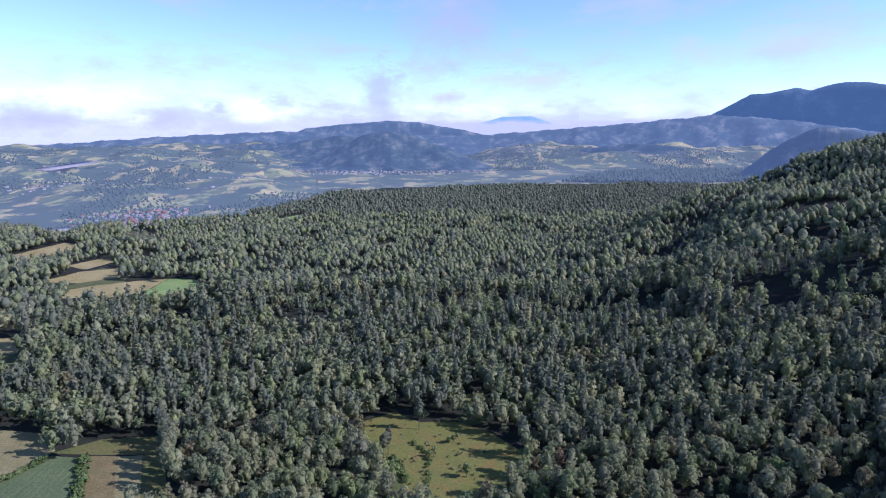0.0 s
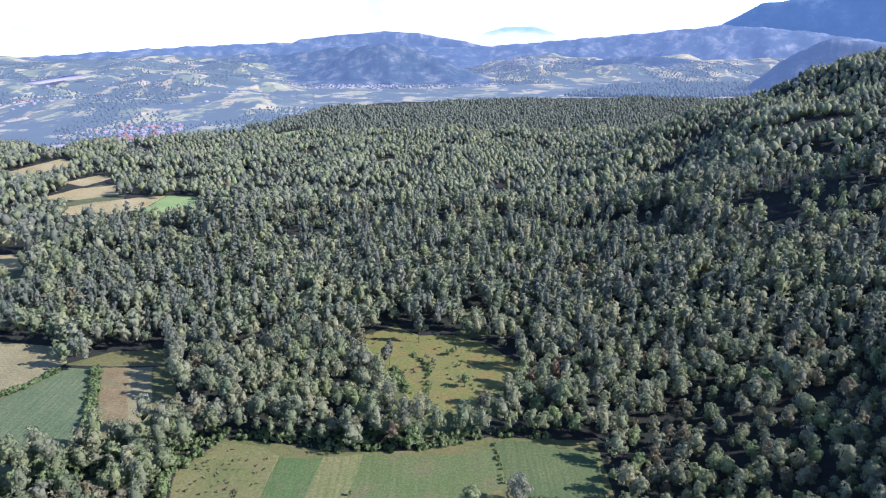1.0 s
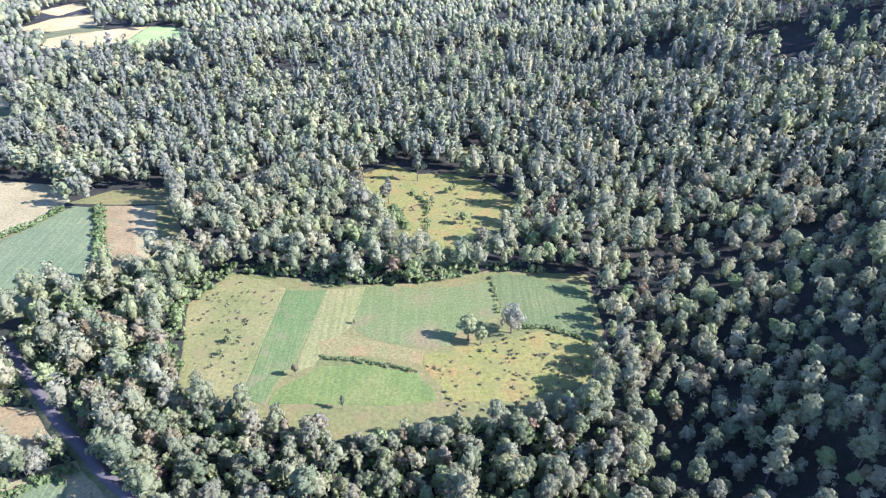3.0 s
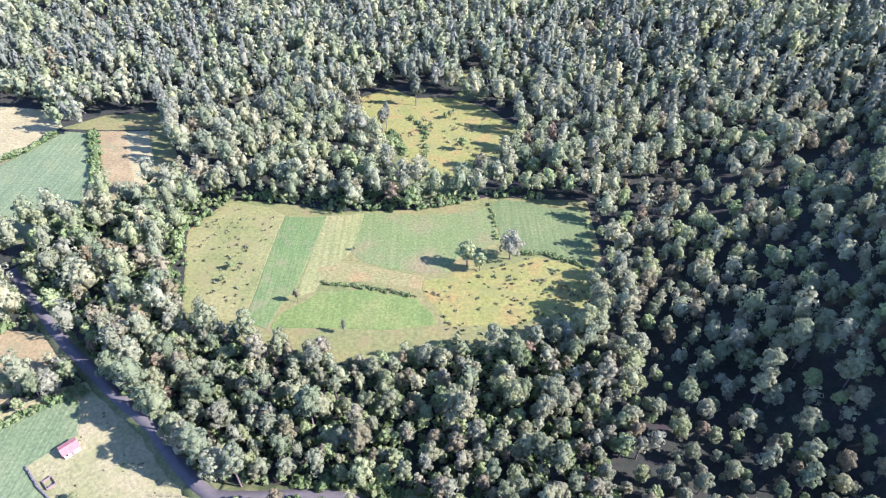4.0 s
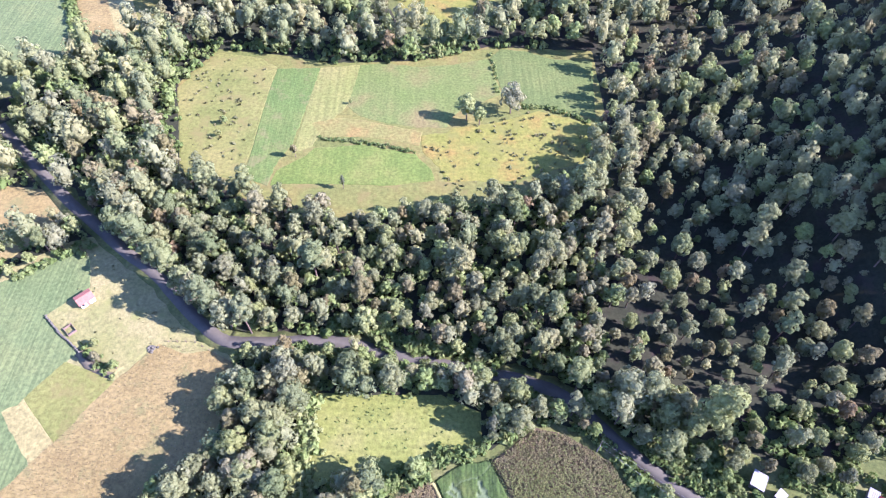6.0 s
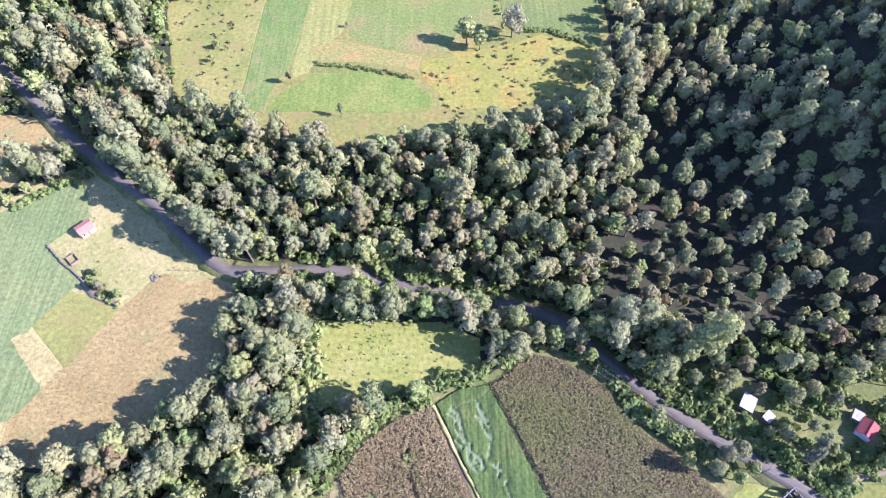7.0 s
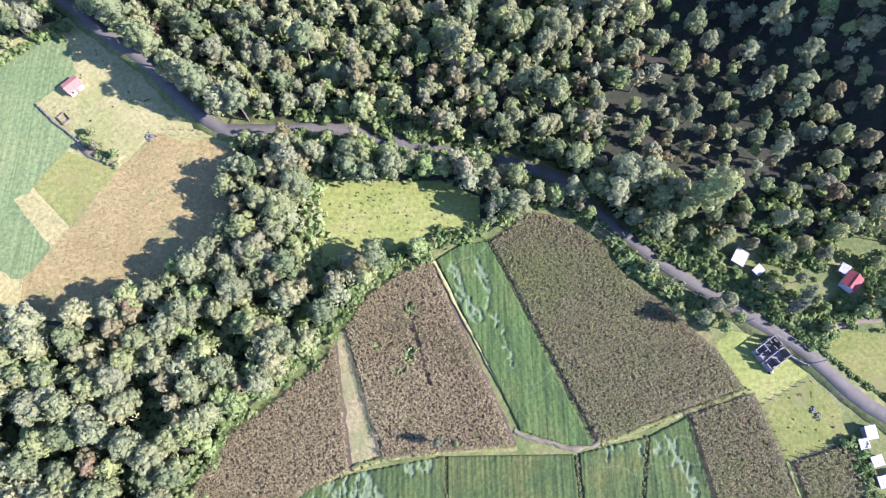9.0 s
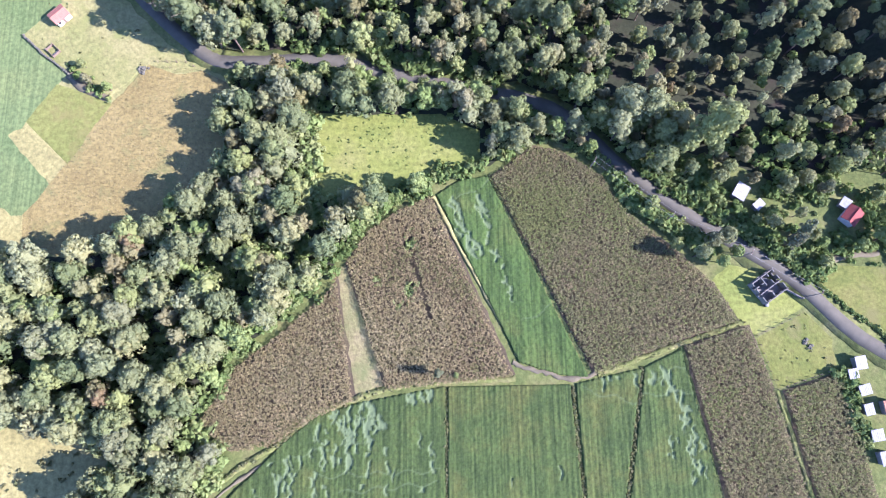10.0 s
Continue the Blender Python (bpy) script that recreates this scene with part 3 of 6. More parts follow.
F("field", [(-400, 650), (-386, 668), (-346, 690), (-318, 700), (-318, 634), (-344, 622), (-390, 616)], YELLOWSTUBBLE, 0.1, "yellow stubble field in the forest")
F("field", [(-316, 700), (-290, 700), (-236, 652), (-240, 612), (-269, 625), (-316, 634)], LIGHTCROP, 0.1, "light green field in the forest")
F("field", [(-455, 685), (-440, 735), (-395, 760), (-376, 706), (-410, 680)], YELLOWSTUBBLE, 0.1, "pale field in the forest")
F("field", [(-588, 846), (-574, 933), (-520, 900), (-550, 815), (-600, 820)], YELLOWSTUBBLE, 0.1, "pale yellow field in the forest")
F("field", [(-420, 484), (-349, 495), (-329, 458), (-400, 440)], YELLOWSTUBBLE, 0.1, "yellow field in the forest")
F("field", [(-326, 1157), (-278, 1276), (-277, 1149)], LIGHTCROP, 0.1, "far green field")
F("field", [(-485, 1226), (-414, 1322), (-393, 1218)], LIGHTCROP, 0.1, "far green field")
F("field", [(-107, 900), (-68, 942), (-78, 896)], PALESOIL, 0.1, "far bare patch in the forest")
F("field", [(-475, 770), (-455, 815), (-425, 800), (-440, 750)], YELLOWSTUBBLE, 0.1, "far pale field")
HAMLET = [(55, 59), (68, 62), (84, 57), (98, 50), (112, 56), (150, 58), (150, 28), (122, 27), (109, 28), (101, 24), (93, 29), (70, 44)]
F("hamlet_grass", HAMLET, VERGE, 0.04, "weedy grass between the roadside houses")
F("yard", [(105.5, 2), (112.5, 6), (122, 1), (150, -16), (150, -72), (117, -72), (112.5, -36), (107.5, -7)], VERGE, 0.025, "weedy yard behind the sheds")
F("verge_grass", [(-66, -12), (-57, 5), (-44, 16), (-31, 28), (-24, 40), (-14, 48), (-2, 53), (6, 58), (14, 58), (27, 67), (37, 64), (48, 56), (62, 42), (80, 34.5), (92, 26), (100, 19), (112, 6), (108, -8), (125, -36), (130, -72), (-92, -72), (-62, -33)], VERGE, 0.03, "grassy field margins and paths")

for glade in [p for polys in list(FIELDS.values()) for p in polys if max(q[1] for q in p) > 250 and max(q[1] for q in p) < 1000]:
    F("glade_grass", [(0.93 * a, 0.93 * b) for a, b in glade], VERGE, 0.02, "rough grass on the near side of a glade")

# ---------------------------------------------------------------- far valley floor
VALLEY_EDGE = [(-2700, 3600), (-1600, 2000), (-900, 1150), (-640, 1010), (-480, 1110), (-395, 1230), (-330, 1420), (-300, 1620), (-180, 1800), (380, 1960), (760, 1900), (1150, 2100), (2400, 3400), (1500, 4400), (0, 4700), (-1500, 4400)]
FIELDS["valley_floor"] = [VALLEY_EDGE]


def rolling(x, y):
    """The farmland beyond the forest: low swells that grow with distance, level round the plain."""
    x, y = np.asarray(x, float), np.asarray(y, float)
    r, a = np.hypot(x, y), np.degrees(np.arctan2(x, y))
    swell = np.vectorize(lambda p, q: noise.noise((p / 310.0, q / 240.0, 4.0)) + 0.45 * noise.noise((p / 120.0, q / 110.0, 9.0)))(x, y)
    west = step(1250, 2300, r) * step(-11, -17, a)
    east = step(2700, 3100, r) * step(1, 7, a)
    return 1.0 + (west + east) * (34 + 46 * swell + 26 * step(2300, 4000, r)).clip(0, 200)


va, vr = np.meshgrid(np.radians(np.linspace(-42, 42, 170)), np.concatenate([np.linspace(940, 2600, 84), np.linspace(2640, 4700, 60)]))
vx, vy = vr * np.sin(va), vr * np.cos(va)
idx = np.arange(vx.size).reshape(vx.shape)
quads = np.stack([idx[:-1, :-1], idx[:-1, 1:], idx[1:, 1:], idx[1:, :-1]], -1)
quads = quads[inside(VALLEY_EDGE, vx, vy)[:-1, :-1]]
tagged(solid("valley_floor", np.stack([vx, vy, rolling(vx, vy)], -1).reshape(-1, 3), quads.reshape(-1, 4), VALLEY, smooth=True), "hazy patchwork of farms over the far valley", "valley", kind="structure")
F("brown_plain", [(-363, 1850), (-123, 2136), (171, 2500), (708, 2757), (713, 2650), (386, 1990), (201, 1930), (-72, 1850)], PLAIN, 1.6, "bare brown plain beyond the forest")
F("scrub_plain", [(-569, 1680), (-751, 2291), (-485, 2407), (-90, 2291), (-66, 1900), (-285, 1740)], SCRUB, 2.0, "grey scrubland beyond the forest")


# ---------------------------------------------------------------- trees
ICO_V = np.array([(a * s, b * t, 0) for a, b, in ((1, 1.618),) for s in (1, -1) for t in (1, -1)], float) / 1.902
ICO_V = np.concatenate([ICO_V, ICO_V[:, [2, 0, 1]], ICO_V[:, [1, 2, 0]]])
ICO_F = []
for i in range(12):
    for j in range(i + 1, 12):
        for k in range(j + 1, 12):
            q = ICO_V[[i, j, k]]
            if max(np.linalg.norm(q[0] - q[1]), np.linalg.norm(q[1] - q[2]), np.linalg.norm(q[2] - q[0])) < 1.1:
                ICO_F.append((i, j, k) if np.dot(np.cross(q[1] - q[0], q[2] - q[0]), q[0]) > 0 else (i, k, j))
ICO_F = np.array(ICO_F)


OCT_V = np.array([(1, 0, 0), (-1, 0, 0), (0, 1, 0), (0, -1, 0), (0, 0, 1), (0, 0, -1)], float)
OCT_F = np.array([(0, 2, 4), (2, 1, 4), (1, 3, 4), (3, 0, 4), (2, 0, 5), (1, 2, 5), (3, 1, 5), (0, 3, 5)])


def unit(v):
    return v / np.linalg.norm(v, axis=-1, keepdims=True)


def crown_shape(seed, tall, wide, base, lobes, tufts, size, point=0.0):
    """A crown: an uneven dark heart, and round it lobes of small leaf tufts that face outwards. point: 0 round, 1 tapering."""
    rr = np.random.RandomState(seed)
    high = tall * (1 - base)
    mid = tall * base + 0.46 * high
    lean = rr.randn(2) * 0.04 * tall
    heart = ICO_V * np.array([0.60 * wide, 0.60 * wide, 0.40 * high]) * (1 + 0.12 * rr.randn(12, 1))
    heart[:, :2] *= 1 - 0.45 * point * np.clip(heart[:, 2:] / (0.4 * high), 0, 1)
    V = [heart + np.array([0, 0, mid])]
    for k in range(lobes):
        up = 1 - 1.5 * (k + 0.35 + 0.3 * rr.rand()) / lobes
        out = math.sqrt(max(0.02, 1 - up * up))
        a = k * 2.4 + rr.rand() * 0.9
        slim = 1 - 0.70 * point * max(up, 0)
        r = wide * 0.68 * slim * out * (0.72 + 0.5 * rr.rand())
        rad = wide * (0.27 + 0.17 * rr.rand()) * (1 - 0.4 * point * max(up, 0)) * (14.0 / lobes) ** 0.36
        c = np.array([r * math.cos(a) + lean[0] * up, r * math.sin(a) + lean[1] * up, mid + up * 0.44 * high * (0.85 + 0.25 * rr.rand())])
        d = unit(rr.randn(tufts, 3) + np.array([0.75 * out * math.cos(a), 0.75 * out * math.sin(a), 0.55 * max(up, 0) + 0.12]))
        p = c + d * rad * np.array([1, 1, 0.9]) * (0.80 + 0.30 * rr.rand(tufts, 1))
        nn = unit(d + 0.22 * rr.randn(tufts, 3))
        t1 = unit(np.cross(nn, rr.randn(tufts, 3)))
        t2 = np.cross(nn, t1)
        s = size * (0.55 + 0.9 * rr.rand(tufts, 1))
        V.append(np.stack([p + t1 * s * 1.2, p - t1 * s * 0.7 + t2 * s, p - t1 * s * 0.7 - t2 * s], 1).reshape(-1, 3))
    n = lobes * tufts
    return np.concatenate(V), np.concatenate([ICO_F, 12 + np.arange(3 * n).reshape(-1, 3)])


def trunk_shape(seed, tall, thick, sides=6, limbs=3):
    rr = np.random.RandomState(seed)
    V, Fc, n = [], [], 0

    def limb(p, q, r0, r1):
        nonlocal n
        ax = unit(q - p)
        u = unit(np.cross(ax, (0.3, 0.9, 0.1)))
        w = np.cross(ax, u)
        a = np.arange(sides) * 2 * math.pi / sides
        ring = np.cos(a)[:, None] * u + np.sin(a)[:, None] * w
        V.extend([p + ring * r0, q + ring * r1])
        i = np.arange(sides)
        j = (i + 1) % sides
        Fc.extend([np.stack([n + i, n + j, n + sides + j], 1), np.stack([n + i, n + sides + j, n + sides + i], 1)])
        n += 2 * sides

    top = np.array([0.03 * tall * rr.randn(), 0.03 * tall * rr.randn(), 0.78 * tall])
    mid = top * 0.5 + np.array([0, 0, 0.02 * tall])
    limb(np.array([0, 0, -0.6]), mid, thick, thick * 0.7)
    limb(mid, top, thick * 0.7, thick * 0.2)
    for k in range(limbs):
        a = k * 2.2 + rr.rand()
        p = mid + (top - mid) * (0.1 + 0.25 * k)
        limb(p, p + np.array([math.cos(a), math.sin(a), 0.7]) * tall * 0.17, thick * 0.35, thick * 0.1)
    return np.concatenate(V), np.concatenate(Fc)


# kinds: tall oak, broad oak, pine, fresh small tree, withered, pale blossoming
KINDS = [  # name, leaves, height, half width, crown base, lobes, taper
    ("oak_tree", OAK, 23.0, 4.1, 0.28, 16, 0.22),
    ("oak_tree", OAK, 17.5, 4.8, 0.22, 19, 0.05),
    ("pine_tree", DARK, 25.5, 3.6, 0.24, 18, 0.50),
    ("leafy_tree", FRESH, 13.0, 3.6, 0.22, 13, 0.15),
    ("withered_tree", RUSSET, 17.0, 3.6, 0.30, 14, 0.20),
    ("pale_tree", PALE, 17.5, 3.5, 0.30, 14, 0.20),
    ("pale_tree", SILVER, 14.0, 4.9, 0.14, 14, 0.0),
]
CLOSE = [[crown_shape(100 + 10 * i + v, k[2], k[3], k[4], k[5] + 6, 62, 0.32, k[6]) for v in range(4)] for i, k in enumerate(KINDS)]
MIDDLE = [[crown_shape(300 + 10 * i + v, k[2], k[3], k[4], 13, 25, 0.46, k[6]) for v in range(4)] for i, k in enumerate(KINDS)]
DISTANT = [[crown_shape(500 + 10 * i + v, k[2], k[3], k[4], 9, 7, 0.95, k[6]) for v in range(4)] for i, k in enumerate(KINDS)]
TRUNKS = [trunk_shape(700 + i, k[2], 0.34) for i, k in enumerate(KINDS)]


def planted(name, shapes, rows, material, parent=None):
    """Many plants in one mesh: rows of shape number, x, y, z, scale, turn, tint."""
    rows = np.asarray(rows, float)
    V, Fc, T, n = [], [], [], 0
    for s, (v, f) in enumerate(shapes):
        r = rows[rows[:, 0].astype(int) % len(shapes) == s]
        if not len(r):
            continue
        c, sn = np.cos(r[:, 5])[:, None], np.sin(r[:, 5])[:, None]
        sc = r[:, 4][:, None]
        p = np.stack([(v[:, 0] * c - v[:, 1] * sn) * sc + r[:, 1:2], (v[:, 0] * sn + v[:, 1] * c) * sc + r[:, 2:3], v[:, 2] * sc + r[:, 3:4]], -1)
        V.append(p.reshape(-1, 3))
        Fc.append((f[None] + (n + np.arange(len(r)) * len(v))[:, None, None]).reshape(-1, 3))
        T.append(np.repeat(r[:, 6], len(v)))
        n += len(r) * len(v)
    return solid(name, np.concatenate(V), np.concatenate(Fc), material, parent, np.concatenate(T))


OPEN = [p for name, polys in FIELDS.items() if name not in ('glade_grass',) for p in polys]
rs = np.random.RandomState(5)


def scatter(x0, x1, y0, y1, gap):
    """Uneven but even-handed places, clear of fields and road."""
    nx, ny = int((x1 - x0) / gap), int((y1 - y0) / (gap * 0.87))
    i, j = np.meshgrid(np.arange(nx), np.arange(ny))
    x = (x0 + (i + 0.5 * (j % 2)) * gap + rs.uniform(-0.36, 0.36, i.shape) * gap).ravel()
    y = (y0 + j * gap * 0.87 + rs.uniform(-0.36, 0.36, i.shape) * gap).ravel()
    return x, y


RAVINE = [(50, 84), (64, 108), (77, 130), (83, 158), (88, 190), (92, 230)]     # a thinly wooded gully at the hill's foot


def wooded(x, y, road_gap=3.9):
    keep = away(ROAD, x, y) > road_gap
    for p in OPEN:
        far = 0 if p in FIELDS["valley_floor"] else max(q[1] for q in p)
        for grow in ((1.0, 1.02, 1.04) if far > 420 else (1.0, 1.04) if far > 250 else (1.0,)):   # sight lines into the far glades stay open
            keep &= ~inside(p, x * grow, y * grow)
    return keep


def kinds_at(x, y):
    """Which kind grows where: pines on the far side and the hill, mixed wood near the road."""
    n = len(x)
    u = np.clip(0.68 * rs.rand(n) + 0.32 + 0.42 * np.array([noise.noise((a * 0.02, b * 0.02, 6)) for a, b in zip(x, y)]) - 0.16, 0, 1)
    far = step(180, 420, y) + step(0, 60, height(x, y))
    k = np.where(u < 0.36, 0, np.where(u < 0.62, 1, 2))
    near = far < 0.5
    k = np.where(near & (u > 0.56) & (u < 0.70), 3, k)
    k = np.where(near & (u > 0.70) & (u < 0.79), 4, k)
    k = np.where(near & (u > 0.79) & (u < 0.85), 5, k)
    k = np.where(near & (u > 0.85), 1, k)
    k = np.where(~near & (u > 0.975), 5, np.where(~near & (u > 0.94), 4, np.where(~near & (u > 0.91), 3, k)))
    return k


x, y = scatter(-480, 480, -60, 520, 7.2)
d = np.hypot(x, y)
ok = wooded(x, y) & (d < 500) & (np.abs(x) < 0.76 * np.maximum(y, 0) + 165)
slope = (x > 60 + 0.12 * np.maximum(y - 130, 0)) & (y > 62) & (y < 260)      # open growth on the shaded slope
ok &= ~slope | (rs.rand(len(x)) < 0.96)
GAPS = [(-35, 45.8), (-45.8, 34.7), (-39.5, 33), (-55, 27), (-73.5, 5), (-61, 29.4), (-59.4, 39), (-74, 12.5), (-108, 5.6), (-91, 30), (-77.4, -3.8)]     # sunny gaps in the grove
for hx, hy in GAPS:
    ok &= np.hypot(x - hx, y - hy) > 4.3
ok &= (away(RAVINE, x, y) > 4.0) | (rs.rand(len(x)) < 0.75)
x, y, d = x[ok], y[ok], d[ok]
fill = np.zeros(len(x), bool)
fx, fy = scatter(-170, 150, -60, 190, 6.0)
ok = wooded(fx, fy) & (np.hypot(fx, fy) < 200) & (fx < 60) & (away(RAVINE, fx, fy) > 5) & np.all([np.hypot(fx - hx, fy - hy) > 4.3 for hx, hy in GAPS], 0)
fill = np.concatenate([fill, np.ones(ok.sum(), bool)])
x, y = np.concatenate([x, fx[ok]]), np.concatenate([y, fy[ok]])
fx, fy = scatter(50, 170, 70, 230, 7.4)               # low growth under the shaded slope's tall trees
ok = wooded(fx, fy) & (fx > 56 + 0.1 * np.maximum(fy - 130, 0))
fill = np.concatenate([fill, np.ones(ok.sum(), bool)])
x, y = np.concatenate([x, fx[ok]]), np.concatenate([y, fy[ok]])
d = np.hypot(x, y)
k = kinds_at(x, y)
scale = np.where(rs.rand(len(x)) < 0.36, rs.uniform(0.42, 0.72, len(x)), rs.uniform(0.74, 1.08, len(x))) * (0.76 + 0.24 * step(110, 190, np.hypot(x, y))) * np.where(fill, 0.62 + 0.14 * step(70, 40, y), 1.0 + 0.12 * step(70, 40, y)) * (1 + 0.2 * step(15, 60, height(x, y)) * step(240, 330, y)) * np.where((x > 66) & (y < 250), 0.88, 1.0)
grove = (y < 78) & (x < 12)              # an even, closed canopy
k = np.where(grove & (k == 0), 1, k)
scale = np.where(grove, np.where(fill, 0.72, 0.86) + 0.2 * (rs.rand(len(x)) - 0.5), scale)
young = (y > 82) & (y < 155) & (np.abs(x) < 66)      # low, close-set growth above the road
scale = np.where(young, np.where(fill, 0.5, 0.62) * rs.uniform(0.7, 1.25, len(x)) * np.where(rs.rand(len(x)) < 0.12, 1.35, 1.0), scale)
k = np.where(young, rs.choice(np.array([0, 1, 3, 4, 5]), len(x), p=[0.23, 0.23, 0.27, 0.14, 0.13]), k)
sparse = (x > 66) & (y > 55) & (y < 240) & (rs.rand(len(x)) < 0.24)      # small trees among the tall ones on the shaded slope
scale = np.where(sparse, rs.uniform(0.35, 0.6, len(x)), scale)
rows = np.column_stack([rs.randint(0, 12, len(x)), x, y, height(x, y) - 0.2, scale, rs.uniform(0, 6.28, len(x)), rs.rand(len(x))])

# the nearest trees one by one
near = np.argsort(np.hypot(x, y - 75) + 500 * fill)[:280]
single = np.zeros(len(x), bool)
single[near] = True
LABELS = {"oak_tree": "leafy olive-green oak in the mixed wood", "pine_tree": "tall dark green pine in the wood", "leafy_tree": "small fresh green tree at the wood's edge",
          "withered_tree": "tree with brownish withering leaves", "pale_tree": "pale grey blossoming tree"}
models = {}


def tree(kind, variant, m, size=1.0, label=""):
    name, leaf = KINDS[kind][:2]
    if (kind, variant) not in models:
        root = new(name)
        solid("trunk", *TRUNKS[kind], BARK, root)
        v, f = CLOSE[kind][variant]
        solid("crown", v, f, leaf, root, np.zeros(len(v)))
        tagged(root, LABELS[name], "tree", "trees of the wood")
        root.matrix_basis = m @ Matrix.Scale(size, 4)
        models[kind, variant] = root
        ob = root
    else:
        ob = copy_thing(models[kind, variant], m)
        ob.scale = (size, size, size)
    return tagged(ob, label) if label else ob


for i in near:
    tree(int(k[i]), int(rows[i, 0]) % 4, pose(*rows[i, 1:4], 0, 0, math.degrees(rows[i, 5])), rows[i, 4])

forest = tagged(new("forest"), "dense mixed forest of oaks and pines", "forest", kind="stuff")
for i, kind in enumerate(KINDS):
    a = (k == i) & ~single & (d < 175) & ~fill
    c = (k == i) & ~single & ((d >= 175) | fill)
    if a.any():
        planted("crowns", CLOSE[i], rows[a], kind[1], forest)
        planted("trunks", [TRUNKS[i]], rows[a], BARK, forest)
    if c.any():
        planted("crowns", MIDDLE[i], rows[c & (d < 350)], kind[1], forest)
        if (c & (d >= 350)).any():
            planted("crowns", DISTANT[i], rows[c & (d >= 350)], kind[1], forest)

x, y = scatter(-1000, 900, 300, 1240, 8.0)
d = np.hypot(x, y)
ok = wooded(x, y) & (d >= 500) & (d < 1230) & (np.abs(x) < 0.76 * y + 20)
ok &= np.array([noise.noise((a * 0.022, b * 0.016, 12)) for a, b in zip(x, y)]) + 0.22 * rs.randn(len(x)) > -0.26      # gaps between the stands
x, y = x[ok], y[ok]
k = kinds_at(x, y)
patch = 1 + 0.60 * np.array([noise.noise((a * 0.012, b * 0.012, 9)) + 0.5 * noise.noise((a * 0.04, b * 0.04, 3)) for a, b in zip(x, y)])    # taller and lower stands
rows = np.column_stack([rs.randint(0, 12, len(x)), x, y, height(x, y), patch * np.where(rs.rand(len(x)) < 0.35, rs.uniform(0.5, 0.8, len(x)), rs.uniform(0.8, 1.15, len(x))), rs.uniform(0, 6.28, len(x)), rs.rand(len(x))])
far_forest = tagged(new("far_forest"), "distant dark forest spreading over the valley", "forest", kind="stuff")
TINY = []
for s in range(8):
    rr = np.random.RandomState(900 + s)
    slim = 1.0 if s % 2 else 0.8
    v1 = ICO_V * np.array([3.5 * slim, 3.5 * slim, 4.7]) * (1 + 0.22 * rr.randn(12, 1)) + np.array([0, 0, 9.0])
    v1[:, :2] *= np.clip(1.25 - 0.028 * v1[:, 2:], 0.7, 1.1)
    p = unit(rr.randn(9, 3) + np.array([0, 0, 0.5])) * np.array([3.5, 3.5, 4.8]) + np.array([0, 0, 9.2])
    t3 = (p[:, None, :] + 1.25 * rr.randn(9, 3, 3)).reshape(-1, 3)
    TINY.append((np.concatenate([v1, t3]), np.concatenate([ICO_F, np.arange(27).reshape(-1, 3) + 12])))
d = np.hypot(x, y)
for i, kind in enumerate(KINDS):
    if (k == i).any():
        planted("crowns", DISTANT[i], rows[(k == i) & (d < 640)], kind[1], far_forest)
        planted("crowns", TINY, rows[(k == i) & (d >= 640)], kind[1], far_forest)

# the farthest canopy: one ragged clump a tree
x, y = scatter(-1000, 1150, 1000, 2000, 9.8)
d = np.hypot(x, y)
ok = wooded(x, y) & (d >= 1220) & (d < 2000) & (np.abs(x) < 0.76 * y) & (y < 1780 + 80 * np.sin(x / 90) + 0.25 * x)
x, y = x[ok], y[ok]
rows = np.column_stack([rs.randint(0, 12, len(x)), x, y, height(x, y), rs.uniform(0.5, 1.15, len(x)), rs.uniform(0, 6.28, len(x)), rs.rand(len(x))])
planted("crowns", TINY, rows, DARK, far_forest)


# ---------------------------------------------------------------- single trees in the open
def lone(kind, x, y, size, label=""):
    tree(kind, int(abs(x * 7 + y)) % 4, pose(x, y, float(height(x, y)) - 0.1, 0, 0, (x * 37) % 360), size, label)


for kind, x, y, size in [(2, 14, 63, 0.5), (0, 27, 67, 0.6), (1, 32, 68, 0.55), (0, 37, 68, 0.62), (3, 42, 62.5, 0.55), (3, 60.5, 57.5, 0.6), (1, 77, 36, 0.55), (3, 80, 32, 0.5), (3, 54.5, 61.5, 0.6), (0, 66, 62, 0.5),
                         (0, 68.6, 55, 0.5), (3, 75, 50, 0.5), (1, 95, 50, 0.55), (3, 91, 41.5, 0.5), (5, 101, 36, 0.45), (3, 104, 34, 0.42), (0, 106, 49, 0.42), (3, 114, 33, 0.55),
                         (3, 120, 35, 0.75), (0, 98, 42, 0.4), (3, 87, 41, 0.4), (1, 79, 55, 0.55), (3, 121, 47, 0.5), (4, 78, 58, 0.5), (1, 101, 52, 0.5), (1, 110, 55, 0.6), (0, 125, 54, 0.6)]:
    lone(kind, x, y, size, "small leafy tree in the roadside gardens")
lone(6, 29, 196, 1.05, "pale grey leafless-looking tree in the clearing")
lone(3, 11, 192, 1.0, "bushy green tree in the clearing")
lone(3, 16, 189, 0.75, "bushy green tree in the clearing")
lone(4, -54.7, 171.5, 0.42, "small pinkish tree on the crop strip")
lone(3, -36.2, 202, 0.22, "small round bush in the clearing")
lone(3, -85, 190, 0.35, "small bush in the clearing pasture")
lone(3, -86, 183, 0.3, "small bush in the clearing pasture")
lone(2, -35, 155, 0.3, "small dark conifer at the clearing's edge")
lone(6, 44, 149, 0.9, "pale whitish tree at the clearing's edge")
lone(2, -13.8, 333, 0.85, "tall dark pine standing in the upper clearing")
